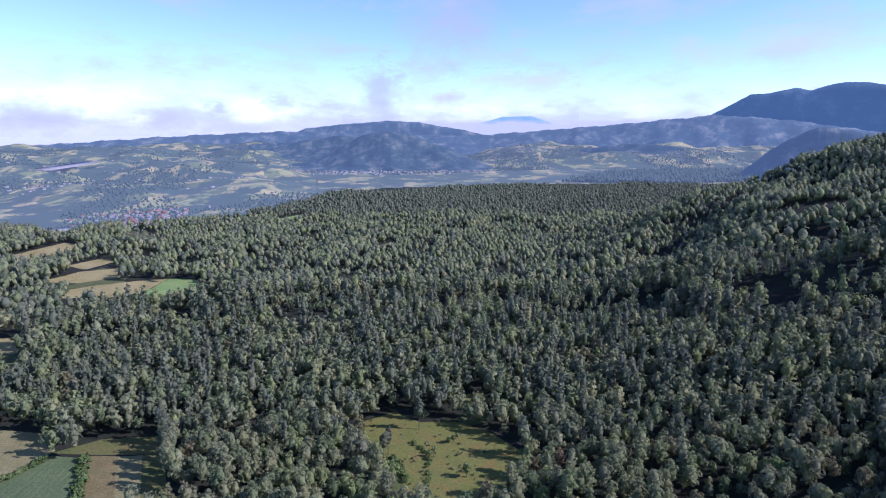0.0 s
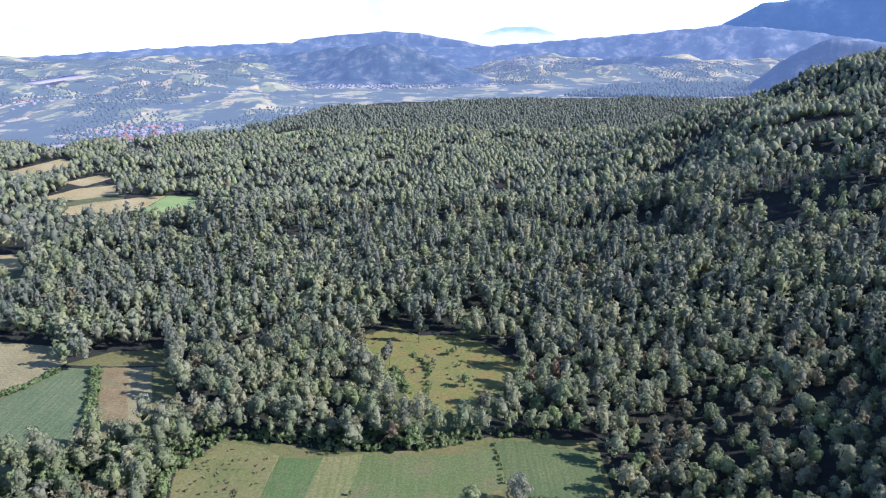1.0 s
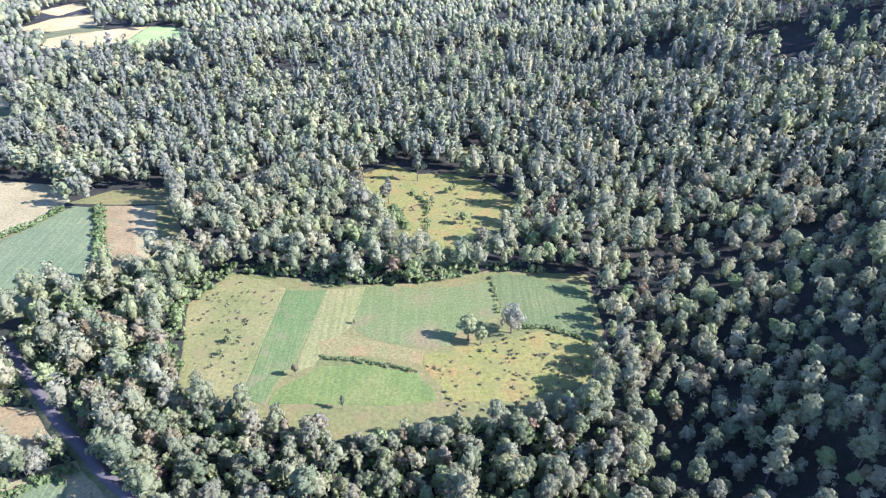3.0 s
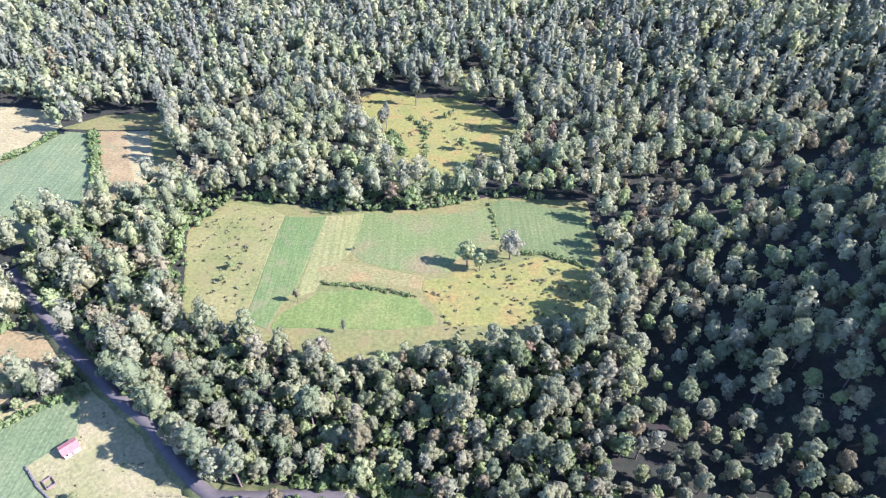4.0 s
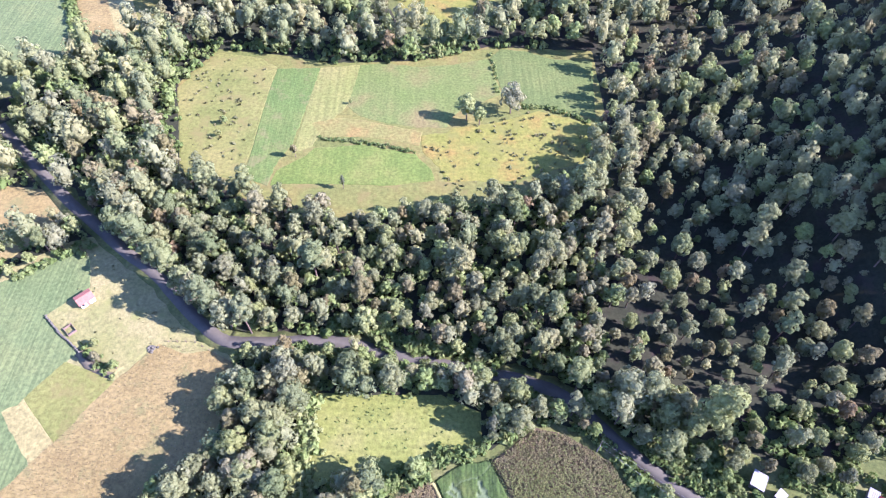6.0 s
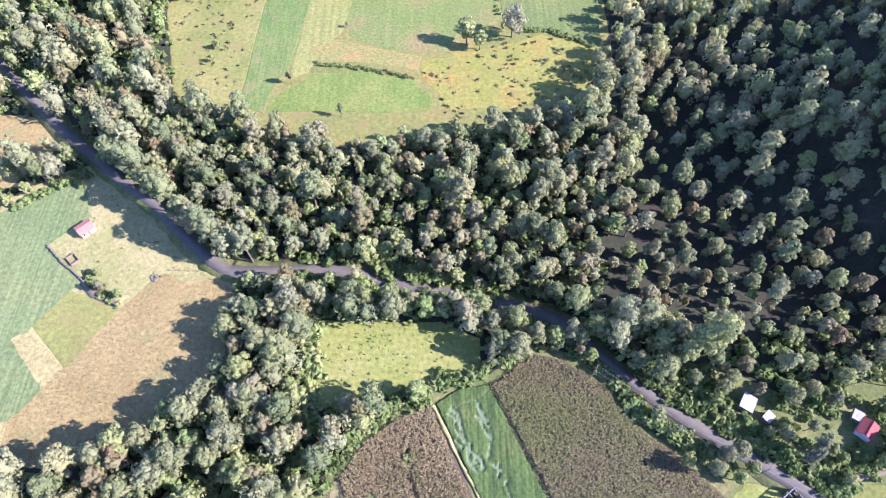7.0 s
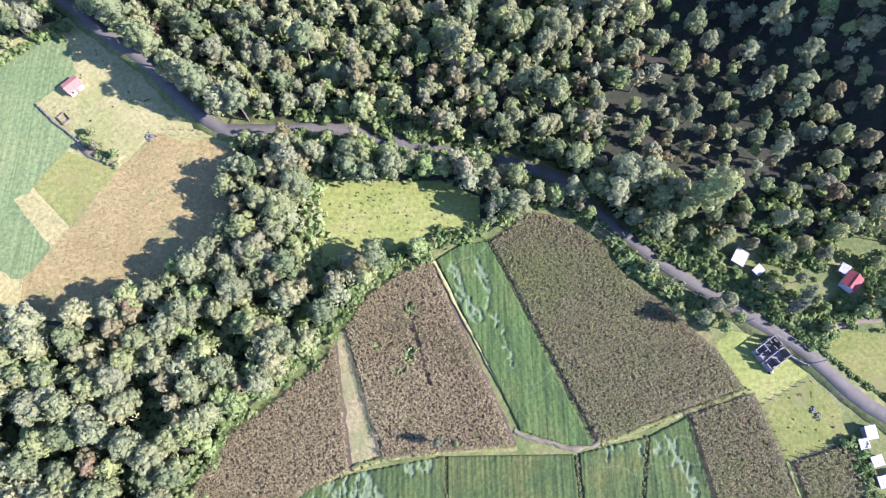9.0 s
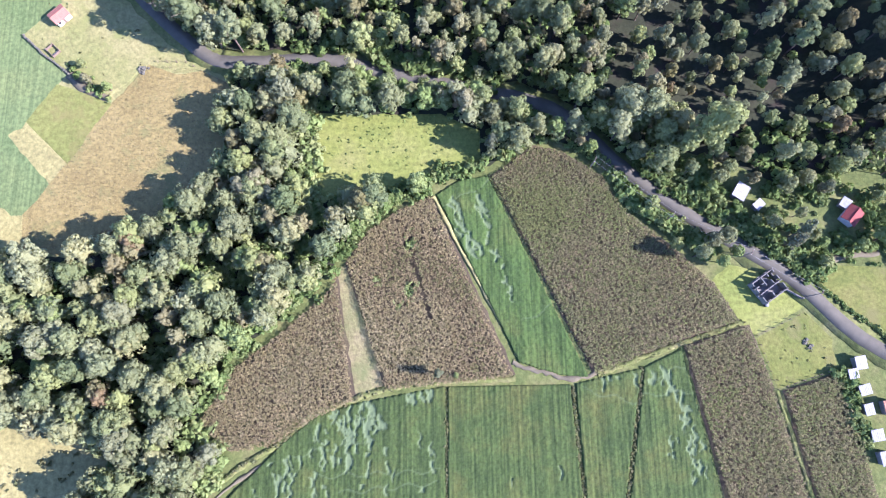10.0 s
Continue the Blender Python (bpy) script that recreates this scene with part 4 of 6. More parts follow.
lone(2, -29, 305, 0.7, "dark pine in the upper clearing")
lone(0, -31, 302, 0.7, "oak in the upper clearing")
lone(3, 11.6, 283, 0.65, "leafy tree in the upper clearing")
for x, y, size in [(3, 317, 0.35), (6, 318, 0.4), (-7, 303, 0.35), (-5, 306, 0.4), (8, 322, 0.3), (-9, 313, 0.3)]:
    lone(3, x, y, size, "small bush in the upper clearing")
for q, (x, y) in enumerate([(-36, 80), (-29, 79), (-21.5, 78), (-14, 80), (-8, 79), (-2, 80), (5, 78), (12, 76.5), (-41, 83), (18, 74)]):
    lone(q % 2, x, y, 0.5 + 0.06 * (q % 4), "leafy oak in the row between road and meadow")
lone(5, -101.5, 85.5, 0.4, "bare greyish tree beside the plots")
lone(3, -96, 83.5, 0.4, "light green bush beside the plots")
lone(3, -104, 91, 0.35, "bright green bush beside the plots")
lone(6, -128, 128.5, 0.8, "pale tree at the end of the crop field")
lone(0, -131, 126, 0.65, "leafy tree at the end of the crop field")
lone(3, -135, 121.5, 0.55, "leafy bush along the crop field")
lone(3, -140, 117, 0.5, "leafy bush along the crop field")
for q, (x, y) in enumerate([(-58, 95.2), (-64, 96.4), (-69, 99.5), (-74.6, 103.6), (-80, 108.6), (-84.6, 113.4), (-89.8, 118.6), (-95.5, 123.6), (-101.5, 127.4), (-107, 131.4)]):
    lone((0, 1, 0, 5, 1)[q % 5], x, y, 0.92 + 0.07 * (q % 4), "tall oak leaning over the shaded road")
for q, (x, y) in enumerate([(39, 75.4), (44.6, 69.8), (49, 65.6), (54.5, 60.3), (39.5, 66), (61, 64), (66, 60.5), (60.5, 57), (58, 70), (66, 68), (72, 63), (52, 71)]):
    lone(q % 2, x, y, (0.9, 0.8, 0.85, 0.6, 0.5)[q % 5] + (0.35 if q > 7 else 0), "leafy oak shading the bend of the road")
for kind, x, y, size in ((1, 73.5, 35, 0.5), (0, 69.2, 31.1, 0.55), (3, 76, 29.4, 0.5), (1, 64, 34, 0.42)):
    lone(kind, x, y, size, "leafy tree in the hedge between corn and road")
for kind, x, y, size in ((2, 96.5, 36.3, 0.6), (2, 94, 33.5, 0.5), (5, 105.3, 49.2, 0.4), (0, 89.8, 39.6, 0.45), (3, 104, 28.6, 0.5), (1, 77, 53, 0.5), (3, 121, 37, 0.7), (4, 86, 52, 0.5)):
    lone(kind, x, y, size, "garden tree between the roadside houses")
lone(6, -60.4, -18.4, 0.62, "pale greyish tree at the grove's lower end")
lone(5, -62.6, -22.6, 0.55, "pale tree at the grove's lower end")
lone(2, -1.6, 0.6, 0.36, "small dark conifer on the field margin")
lone(3, 3.2, 0.2, 0.22, "round pale bush on the field margin")

# ---------------------------------------------------------------- shrubs, tussocks and standing corn
def tufts_shape(seed, tall, wide, lobes, tufts, size):
    """A low plant of loose leaf tufts."""
    v, f = crown_shape(seed, tall, wide, 0.05, lobes, tufts, size, 0.2)
    return v[12:], f[len(ICO_F):] - 12


BUSH = [tufts_shape(40 + s, 2.0, 1.5, 3, 14, 0.55) for s in range(4)]
SEDGE = [tufts_shape(60 + s, 0.6, 0.5, 2, 5, 0.4) for s in range(4)]


def strew(name, shapes, x, y, low, high, material, label, category, drift=False):
    tint = np.clip(0.5 + 0.75 * np.array([noise.noise((a * 0.055, b * 0.055, 7)) for a, b in zip(x, y)]) + 0.2 * rs.randn(len(x)), 0.01, 0.99) if drift else rs.rand(len(x))
    rows = np.column_stack([rs.randint(0, 12, len(x)), x, y, height(x, y), rs.uniform(low, high, len(x)), rs.uniform(0, 6.28, len(x)), tint])
    return tagged(planted(name, shapes, rows, material), label, category, kind="stuff")


x, y = scatter(-175, 160, -60, 250, 4.2)
ok = wooded(x, y, 3.6) & (np.abs(x) < 0.76 * np.maximum(y, 0) + 160) & ((x < 50) | (y < 70))
strew("undergrowth", BUSH, x[ok], y[ok], 0.6, 1.5, SHRUB, "leafy green undergrowth beneath the trees", "shrubs")


def along(line, gap, spread):
    """Places strewn along a line."""
    out = []
    for (x0, y0), (x1, y1) in zip(line, line[1:]):
        n = max(1, int(math.hypot(x1 - x0, y1 - y0) / gap))
        for q in range(n):
            out.append((x0 + (x1 - x0) * (q + rs.rand()) / n + spread * rs.randn(), y0 + (y1 - y0) * (q + rs.rand()) / n + spread * rs.randn()))
    return np.array(out).T


def hedge(line, gap, spread, low, high, label, material=SHRUB):
    strew("hedge", BUSH, *along(line, gap, spread), low, high, material, label, "hedge")


hedge([(-64, -8), (-56, 6), (-44, 17), (-31, 29), (-23, 41), (-13, 48), (-3, 53)], 0.7, 1.3, 0.5, 1.1, "bright green scrub along the grove")
hedge([(15, 60), (26, 67), (37, 65), (47, 57.5)], 0.8, 1.0, 0.4, 0.9, "bright green scrub above the corn")
hedge([(48, 56), (53, 49), (60, 43), (66, 39), (74, 33)], 0.5, 1.1, 0.6, 1.3, "thick green hedge between corn and road")
hedge([(56, 57.5), (65, 50), (75, 43.5), (86, 36.5), (96, 29), (101, 24)], 0.6, 0.8, 0.4, 0.9, "low green hedge along the road")
hedge([(102, 24), (110, 16), (119, 8.5), (130, 3)], 0.5, 0.25, 0.3, 0.5, "dark clipped hedge along the pasture")
hedge([(-40, 96), (-26, 95), (-12, 91), (3, 88), (20, 84)], 0.9, 1.2, 0.6, 1.4, "bright green roadside scrub")
hedge([(-54, 88), (-36, 88.5), (-22, 86), (-8, 82), (10, 78)], 0.5, 1.5, 0.5, 1.2, "bright green scrub between road and meadow")
hedge([(-38, 48), (-37, 60), (-38, 72), (-38, 82)], 0.28, 2.0, 0.5, 1.2, "bright green thicket beside the meadow", FRESH)
hedge([(-30, 48), (-16, 49), (-2, 55), (10, 58)], 0.5, 1.2, 0.5, 1.1, "green scrub below the meadow")
hedge([(-46.6, 181.5), (-30.8, 179.4), (-20, 177), (-9.4, 174.2)], 0.6, 0.45, 0.2, 0.55, "thin scrubby hedge in the clearing")
hedge([(34, 200), (44, 199), (54, 194), (60, 190)], 0.8, 0.5, 0.4, 0.7, "dark hedge in the clearing")
hedge([(23, 236), (24, 222), (24, 209)], 1.6, 0.4, 0.3, 0.6, "thin row of bushes between crops")
hedge([(-26, 302), (-21, 290), (-18, 278)], 0.7, 0.4, 0.6, 1.0, "dark stone-wall hedge in the upper clearing")
hedge([(-17, 318), (-11, 310), (-8, 300), (-7, 285), (-7, 268)], 1.8, 0.5, 0.4, 0.9, "broken hedge in the upper clearing")
hedge([(-156, 237), (-170, 260), (-188, 302)], 0.9, 1.2, 0.6, 1.4, "overgrown hedge between strips")
hedge([(-236, 262), (-216, 281), (-208, 300)], 1.2, 1.2, 0.5, 1.2, "hedge between far fields")
hedge([(-138, 117), (-128, 125), (-118, 129)], 0.6, 1.3, 0.5, 1.0, "green scrub at the head of the crop field")
hedge([(-108, 91), (-103, 86), (-96, 81)], 0.7, 1.0, 0.3, 0.7, "brushwood beside the plots")
xx, yy = np.array([(hx + 2.0 * rs.randn(), hy + 2.0 * rs.randn()) for hx, hy in GAPS for q in range(16)]).T
strew("gap_scrub", BUSH, xx, yy, 0.5, 1.2, FRESH, "bright green scrub in sunny gaps of the grove", "shrubs")
hedge([(-66, -11), (-62, -16), (-58, -21), (-63, -29)], 0.35, 1.6, 0.5, 1.1, "bright green scrub below the grove", FRESH)
hedge([(106, 0), (108, -10), (109, -20)], 0.5, 0.9, 0.5, 1.1, "green creepers before the sheds")
xx, yy = rs.uniform(55, 128, 900), rs.uniform(26, 60, 900)
ok = inside(HAMLET, xx, yy) & (away(ROAD, xx, yy) > 4.2) & (np.sin(xx / 5.0) * np.cos(yy / 4.2) + 0.4 * rs.randn(900) > -0.1)
for hx, hy in ((83.7, 49), (88.4, 45.3), (112.6, 45.3), (113.7, 41.6)):
    ok &= np.hypot(xx - hx, yy - hy) > 4.2
strew("garden_shrubs", BUSH, xx[ok], yy[ok], 0.4, 1.1, SHRUB, "green garden shrubs between the houses", "shrubs")


def dotted(poly, n, low, high, material, label):
    p = np.array(poly)
    xx, yy = rs.uniform(p[:, 0].min(), p[:, 0].max(), n), rs.uniform(p[:, 1].min(), p[:, 1].max(), n)
    ok = inside(poly, xx, yy) & (np.array([noise.noise((a * 0.05, b * 0.05, 2)) for a, b in zip(xx, yy)]) + 0.3 * rs.randn(n) > -0.05)
    strew("tussocks", SEDGE, xx[ok], yy[ok], low, high, material, label, "grass")


dotted([(-39, 49), (-38, 58), (-36, 75), (0, 74), (11, 69), (11, 59), (0, 57), (-14, 51.5)], 420, 0.22, 0.5, SHRUB, "rank green tussocks in the meadow")
dotted([(-108, 216), (-98, 236), (-72, 226), (-76, 164), (-95, 171)], 260, 0.5, 1.2, TUSSOCK, "dark tussocks in the dry pasture")
dotted([(-9, 178), (5, 186), (26, 192), (40, 198), (60, 188), (50, 160), (25, 152), (4, 152), (0, 164)], 420, 0.5, 1.3, TUSSOCK, "tussocks on the rough clearing")
dotted([(-49, 345), (-14, 339), (23, 329), (46, 305), (34, 270), (-3, 255), (-28, 293)], 320, 0.6, 1.4, TUSSOCK, "tussocks in the upper clearing")
dotted([(-150, -10), (-94.6, -11.5), (-86, -18), (-92, -32), (-100, -60), (-150, -60)], 220, 0.5, 1.1, TUSSOCK, "dark tussocks in the dry pasture")
dotted([(-122, 101), (-114, 121), (-103, 121), (-80, 102), (-68, 91), (-86, 92), (-98, 82)], 90, 0.3, 0.7, TUSSOCK, "weeds in the cabin's pasture")
dotted([(84.6, 8.4), (98.5, 15.3), (104.4, 8), (104.8, 0.6), (88.7, -4.8)], 60, 0.3, 0.6, TUSSOCK, "weeds in the fenced plot")


def corn_shape(seed):
    """A dry corn plant: a bent stalk of drooping leaves."""
    rr = np.random.RandomState(seed)
    V, n = [], 5
    for q in range(n):
        a = q * 2.5 + rr.rand()
        out = np.array([math.cos(a), math.sin(a), 0])
        side = np.array([-math.sin(a), math.cos(a), 0]) * (0.11 + 0.07 * rr.rand())
        b = np.array([0, 0, 0.9 + 0.22 * q])
        V += [b - side, b + side, b + out * (0.55 + 0.25 * rr.rand()) + np.array([0, 0, 0.25 - 0.4 * rr.rand()])]
    V += [np.array([-0.04, 0, 0]), np.array([0.04, 0, 0]), np.array([0.05 * rr.randn(), 0.05 * rr.randn(), 2.2])]
    return np.array(V), np.arange(3 * n + 3).reshape(-1, 3)


MAIZE = [corn_shape(s) for s in range(5)]


def corn(poly, axis, label, material=CORN, gaps=(), row=0.70, plant=0.38, size=0.94):
    """Corn in rows along a bearing, with bare patches."""
    p = np.array(poly)
    c = p.mean(0)
    r = np.hypot(*(p - c).T).max()
    a, b = np.meshgrid(np.arange(-r, r, row), np.arange(-r, r, plant))
    a, b = a + rs.uniform(-0.36, 0.36, a.shape), b + rs.uniform(-0.25, 0.25, a.shape)
    u, v = math.cos(radians(axis)), math.sin(radians(axis))
    xx, yy = (c[0] - a * v + b * u).ravel(), (c[1] + a * u + b * v).ravel()
    ok = inside(poly, xx, yy) & (rs.rand(len(xx)) < 0.93)
    for gx_, gy_, gr in gaps:
        ok &= np.hypot(xx - gx_, yy - gy_) > gr * (0.8 + 0.4 * rs.rand(len(xx)))
    strew("corn", MAIZE, xx[ok], yy[ok], 0.75 * size, 1.15 * size, material, label, "corn", True)


WEST = [(-8.0 + 0.28 * i, 31.5 - 0.95 * i, 0.55) for i in range(18)] + [(-9.2, 35.5, 1.6), (-8.6, 37, 1.0), (-8.8, 24, 1.4), (-9.2, 22, 1.0), (-18, 26, 1.1), (-12, 19, 0.9)]
corn([(-26.2, 30.7), (-20.6, 39.3), (-12.9, 45), (-2.9, 49.4), (18.4, -0.4), (4.4, -1.7), (-15.6, -3.3)], -66, "dry brown standing corn", CORN, WEST)
corn([(-30, 24.1), (-43.5, 12), (-55.3, 3.2), (-64.3, -10.5), (-56.4, -18.5), (-45.5, -17.2), (-33.8, -10.1), (-24.2, -6.2), (-29.4, 28)], -66, "dry brown standing corn")
corn([(14.6, 55), (26.9, 64), (35.7, 61.5), (45.6, 54.2), (50.5, 45.2), (62.3, 35), (73.6, 23.9), (79.8, 13.5), (63.2, 8.4), (40.4, 0)], -63, "dry standing corn with greyish leaves", GREENCORN)
corn([(65, 6.7), (82.3, 11.8), (87.1, -5.1), (93.4, -35.5), (100, -70), (79.6, -70), (72.9, -35.1)], -78, "dry standing corn below the plots", GREENCORN)
corn([(90, -5.6), (104.3, -1.3), (106.4, -6.8), (110.8, -35.8), (114, -70), (103, -70), (95.8, -35.5)], -78, "dry standing corn beside the sheds", GREENCORN)
corn([(-116, 37), (-118, 45), (-107.5, 61), (-94.6, 79), (-85, 91), (-75, 91), (-63, 84.5), (-63.5, 67.3), (-69, 53), (-84.5, 42), (-102.3, 36)], 52, "low dry corn stubble", CORN, (), 1.25, 0.8, 0.42)
spots = np.array([(x0 + 0.7 * rs.randn(), y0 + 1.1 * rs.randn()) for x0, y0, n in ((-9.2, 35.5, 14), (-8.7, 37.5, 8), (-8.8, 24, 14), (-9.2, 21.5, 8), (-18, 26, 9), (-12, 19, 7)) for q in range(n)]).T
strew("weeds", BUSH, *spots, 0.25, 0.5, FRESH, "bright green weeds in gaps of the corn", "weeds")
for line in ([(0.6, -3), (0.2, -36), (-0.2, -69)], [(34, -3), (35.8, -35), (38.4, -69)], [(53, 1), (46, -35), (40.4, -69)]):
    xx, yy = along(line, 0.35, 0.25)
    strew("field_margin", SEDGE, xx, yy, 0.4, 0.85, TUSSOCK, "weedy strip between two oat fields", "grass")


# ---------------------------------------------------------------- far hills and mountains
def ridge(name, bearings, tops, reach, depth, material, label, rough=1.0, seed=0, steps=240):
    """A far ridge: its crest follows heights given by bearing (degrees from straight ahead), with a slope to either side."""
    rr = np.random.RandomState(seed)
    a = np.linspace(bearings[0], bearings[-1], steps)
    top = np.interp(a, bearings, tops)
    for w, amp in ((17, 0.02), (41, 0.016), (97, 0.010), (223, 0.006)):
        top = top + rough * amp * max(tops) * np.sin(a * w * 0.11 + rr.rand() * 6)
    rows_ = []
    prof = [(-1.0, -0.08), (-0.9, 0.02), (-0.8, 0.09), (-0.7, 0.17), (-0.6, 0.26), (-0.5, 0.37), (-0.4, 0.49), (-0.3, 0.62), (-0.2, 0.76), (-0.1, 0.91), (0.0, 1.0), (0.25, 0.9), (0.95, -0.08)]
    for u, h in prof:
        fold = np.array([noise.noise((q * 0.33 + seed, 1.6 * u, 2.0)) + 0.4 * noise.noise((q * 0.8 + seed, 3.4 * u, 5.0)) for q in a])
        r = reach + u * depth * (1 + 0.25 * fold)
        z = top * h * (1 + 0.9 * fold * h * (1 - h)) - (10 if h < 0 else 0)
        rows_.append(np.column_stack([r * np.sin(np.radians(a)), r * np.cos(np.radians(a)), z]))
    n = steps
    v = np.concatenate(rows_)
    i = np.arange(n - 1)
    f = np.concatenate([np.stack([i + q * n, i + 1 + q * n, i + 1 + (q + 1) * n, i + (q + 1) * n], 1) for q in range(len(prof) - 1)])
    ob = solid(name, v, f, material, smooth=True)
    return tagged(ob, label, "hill", kind="structure")


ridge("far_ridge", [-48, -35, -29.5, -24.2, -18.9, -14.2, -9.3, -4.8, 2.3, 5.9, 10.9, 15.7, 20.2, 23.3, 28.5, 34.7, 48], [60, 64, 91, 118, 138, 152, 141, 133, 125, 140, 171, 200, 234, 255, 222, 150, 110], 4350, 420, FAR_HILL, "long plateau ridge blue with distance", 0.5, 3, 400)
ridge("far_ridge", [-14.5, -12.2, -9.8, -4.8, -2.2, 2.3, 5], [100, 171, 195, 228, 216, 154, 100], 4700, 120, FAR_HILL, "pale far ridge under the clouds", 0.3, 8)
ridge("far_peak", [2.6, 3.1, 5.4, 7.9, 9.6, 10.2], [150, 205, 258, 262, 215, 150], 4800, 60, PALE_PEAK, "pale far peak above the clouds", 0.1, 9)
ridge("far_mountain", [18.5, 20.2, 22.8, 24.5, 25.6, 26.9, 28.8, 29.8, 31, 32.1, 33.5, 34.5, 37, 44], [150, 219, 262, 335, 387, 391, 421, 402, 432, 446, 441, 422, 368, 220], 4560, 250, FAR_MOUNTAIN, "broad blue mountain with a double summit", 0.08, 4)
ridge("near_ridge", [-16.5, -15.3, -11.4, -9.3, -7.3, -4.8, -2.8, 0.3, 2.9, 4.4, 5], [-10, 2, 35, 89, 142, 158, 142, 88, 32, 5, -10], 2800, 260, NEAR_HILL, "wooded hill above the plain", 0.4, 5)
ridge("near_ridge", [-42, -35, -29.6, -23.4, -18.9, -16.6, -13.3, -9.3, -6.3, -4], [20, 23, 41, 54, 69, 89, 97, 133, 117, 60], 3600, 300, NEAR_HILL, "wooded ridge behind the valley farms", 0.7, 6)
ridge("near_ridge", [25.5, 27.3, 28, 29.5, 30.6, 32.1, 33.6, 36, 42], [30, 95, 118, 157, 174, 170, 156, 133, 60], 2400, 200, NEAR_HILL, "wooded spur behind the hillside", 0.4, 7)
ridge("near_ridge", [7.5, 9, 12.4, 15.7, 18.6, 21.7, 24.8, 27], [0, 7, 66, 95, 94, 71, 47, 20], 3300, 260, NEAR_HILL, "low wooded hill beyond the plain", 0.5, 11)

# ---------------------------------------------------------------- valley farms: fields, tree belts, houses
rv = np.random.RandomState(21)
CLUMP = [(OCT_V * np.array([5.5, 5.5, 7.0]) * (1 + 0.25 * np.random.RandomState(q).randn(6, 1)) + np.array([0, 0, 6.0]), OCT_F) for q in range(4)]
x, y = scatter(-2500, 2000, 1000, 3900, 15.0)
d = np.hypot(x, y)
belt = np.array([noise.noise((a * 0.0045, b * 0.0020, 1)) + 0.6 * noise.noise((a * 0.013, b * 0.007, 4)) for a, b in zip(x, y)])
ok = (d > 1020) & (np.abs(x) < 0.74 * y) & (belt > 0.10) & inside([(-2700, 3600), (-1600, 2000), (-960, 1180), (-660, 1040), (-490, 1120), (-400, 1240), (-330, 1440), (-320, 1640), (-600, 1720), (-760, 2300), (-480, 2420), (-100, 2300), (700, 2790), (1000, 2500), (2400, 3400), (0, 4000), (-1500, 4300)], x, y)
x, y = x[ok], y[ok]
rows = np.column_stack([rv.randint(0, 12, len(x)), x, y, rolling(x, y) - 1, rv.uniform(0.32, 0.62, len(x)), rv.uniform(0, 6.28, len(x)), rv.rand(len(x))])
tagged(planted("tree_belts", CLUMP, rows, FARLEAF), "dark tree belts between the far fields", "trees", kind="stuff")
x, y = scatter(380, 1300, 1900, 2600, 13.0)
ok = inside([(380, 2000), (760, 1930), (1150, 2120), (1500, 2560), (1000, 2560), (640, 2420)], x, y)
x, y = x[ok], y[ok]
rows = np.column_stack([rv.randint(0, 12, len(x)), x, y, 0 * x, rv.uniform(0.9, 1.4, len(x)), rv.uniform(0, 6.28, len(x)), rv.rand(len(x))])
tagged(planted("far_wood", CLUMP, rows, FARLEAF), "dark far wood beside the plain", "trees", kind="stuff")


def hut_shape(w, l, h):
    v = [(sx * w / 2, sy * l / 2, z) for z in (0, h) for sx, sy in ((-1, -1), (1, -1), (1, 1), (-1, 1))]
    return v, [(0, 1, 5, 4), (1, 2, 6, 5), (2, 3, 7, 6), (3, 0, 4, 7)]


def gable_shape(w, l, h, up, over=0.4):
    w, l = w / 2 + over, l / 2 + over
    v = [(-w, -l, h - 0.1), (w, -l, h - 0.1), (w, l, h - 0.1), (-w, l, h - 0.1), (0, -l, h + up), (0, l, h + up)]
    return v, [(0, 4, 5, 3), (4, 1, 2, 5), (0, 1, 4, 4), (3, 5, 2, 2)]


HOUSES = []
for w, l, roof in ((9, 13, ORANGEROOF), (8, 10, TIN), (10, 16, GREYROOF), (8, 11, PINKROOF)):
    v, f = hut_shape(w, l, 4.5)
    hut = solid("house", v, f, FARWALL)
    bm = bmesh.new()
    gv, gf = gable_shape(w, l, 4.5, 1.6)
    bv = [bm.verts.new(q) for q in gv]
    for q in gf:
        bm.faces.new([bv[c] for c in dict.fromkeys(q)])
    part("roof", bm, roof, hut)
    tagged(hut, "small whitewashed village house far off", "house", "houses of the far village")
    HOUSES.append(hut)
spots = []
for cx, cy, sx, sy, n in ((-575, 1110, 22, 35, 34), (-555, 1230, 34, 50, 62), (-640, 1190, 40, 40, 20), (-980, 1640, 90, 60, 14)):
    for q in range(n):
        spots.append((cx + sx * rv.randn(), cy + sy * rv.randn()))
for q, (hx, hy) in enumerate(spots):
    m = pose(hx, hy, float(rolling(hx, hy)), 0, 0, rv.uniform(-30, 30))
    if q < 4:
        HOUSES[q].matrix_basis = m
    else:
        copy_thing(HOUSES[q % 4], m).scale = (0.75, 0.75, 0.75)

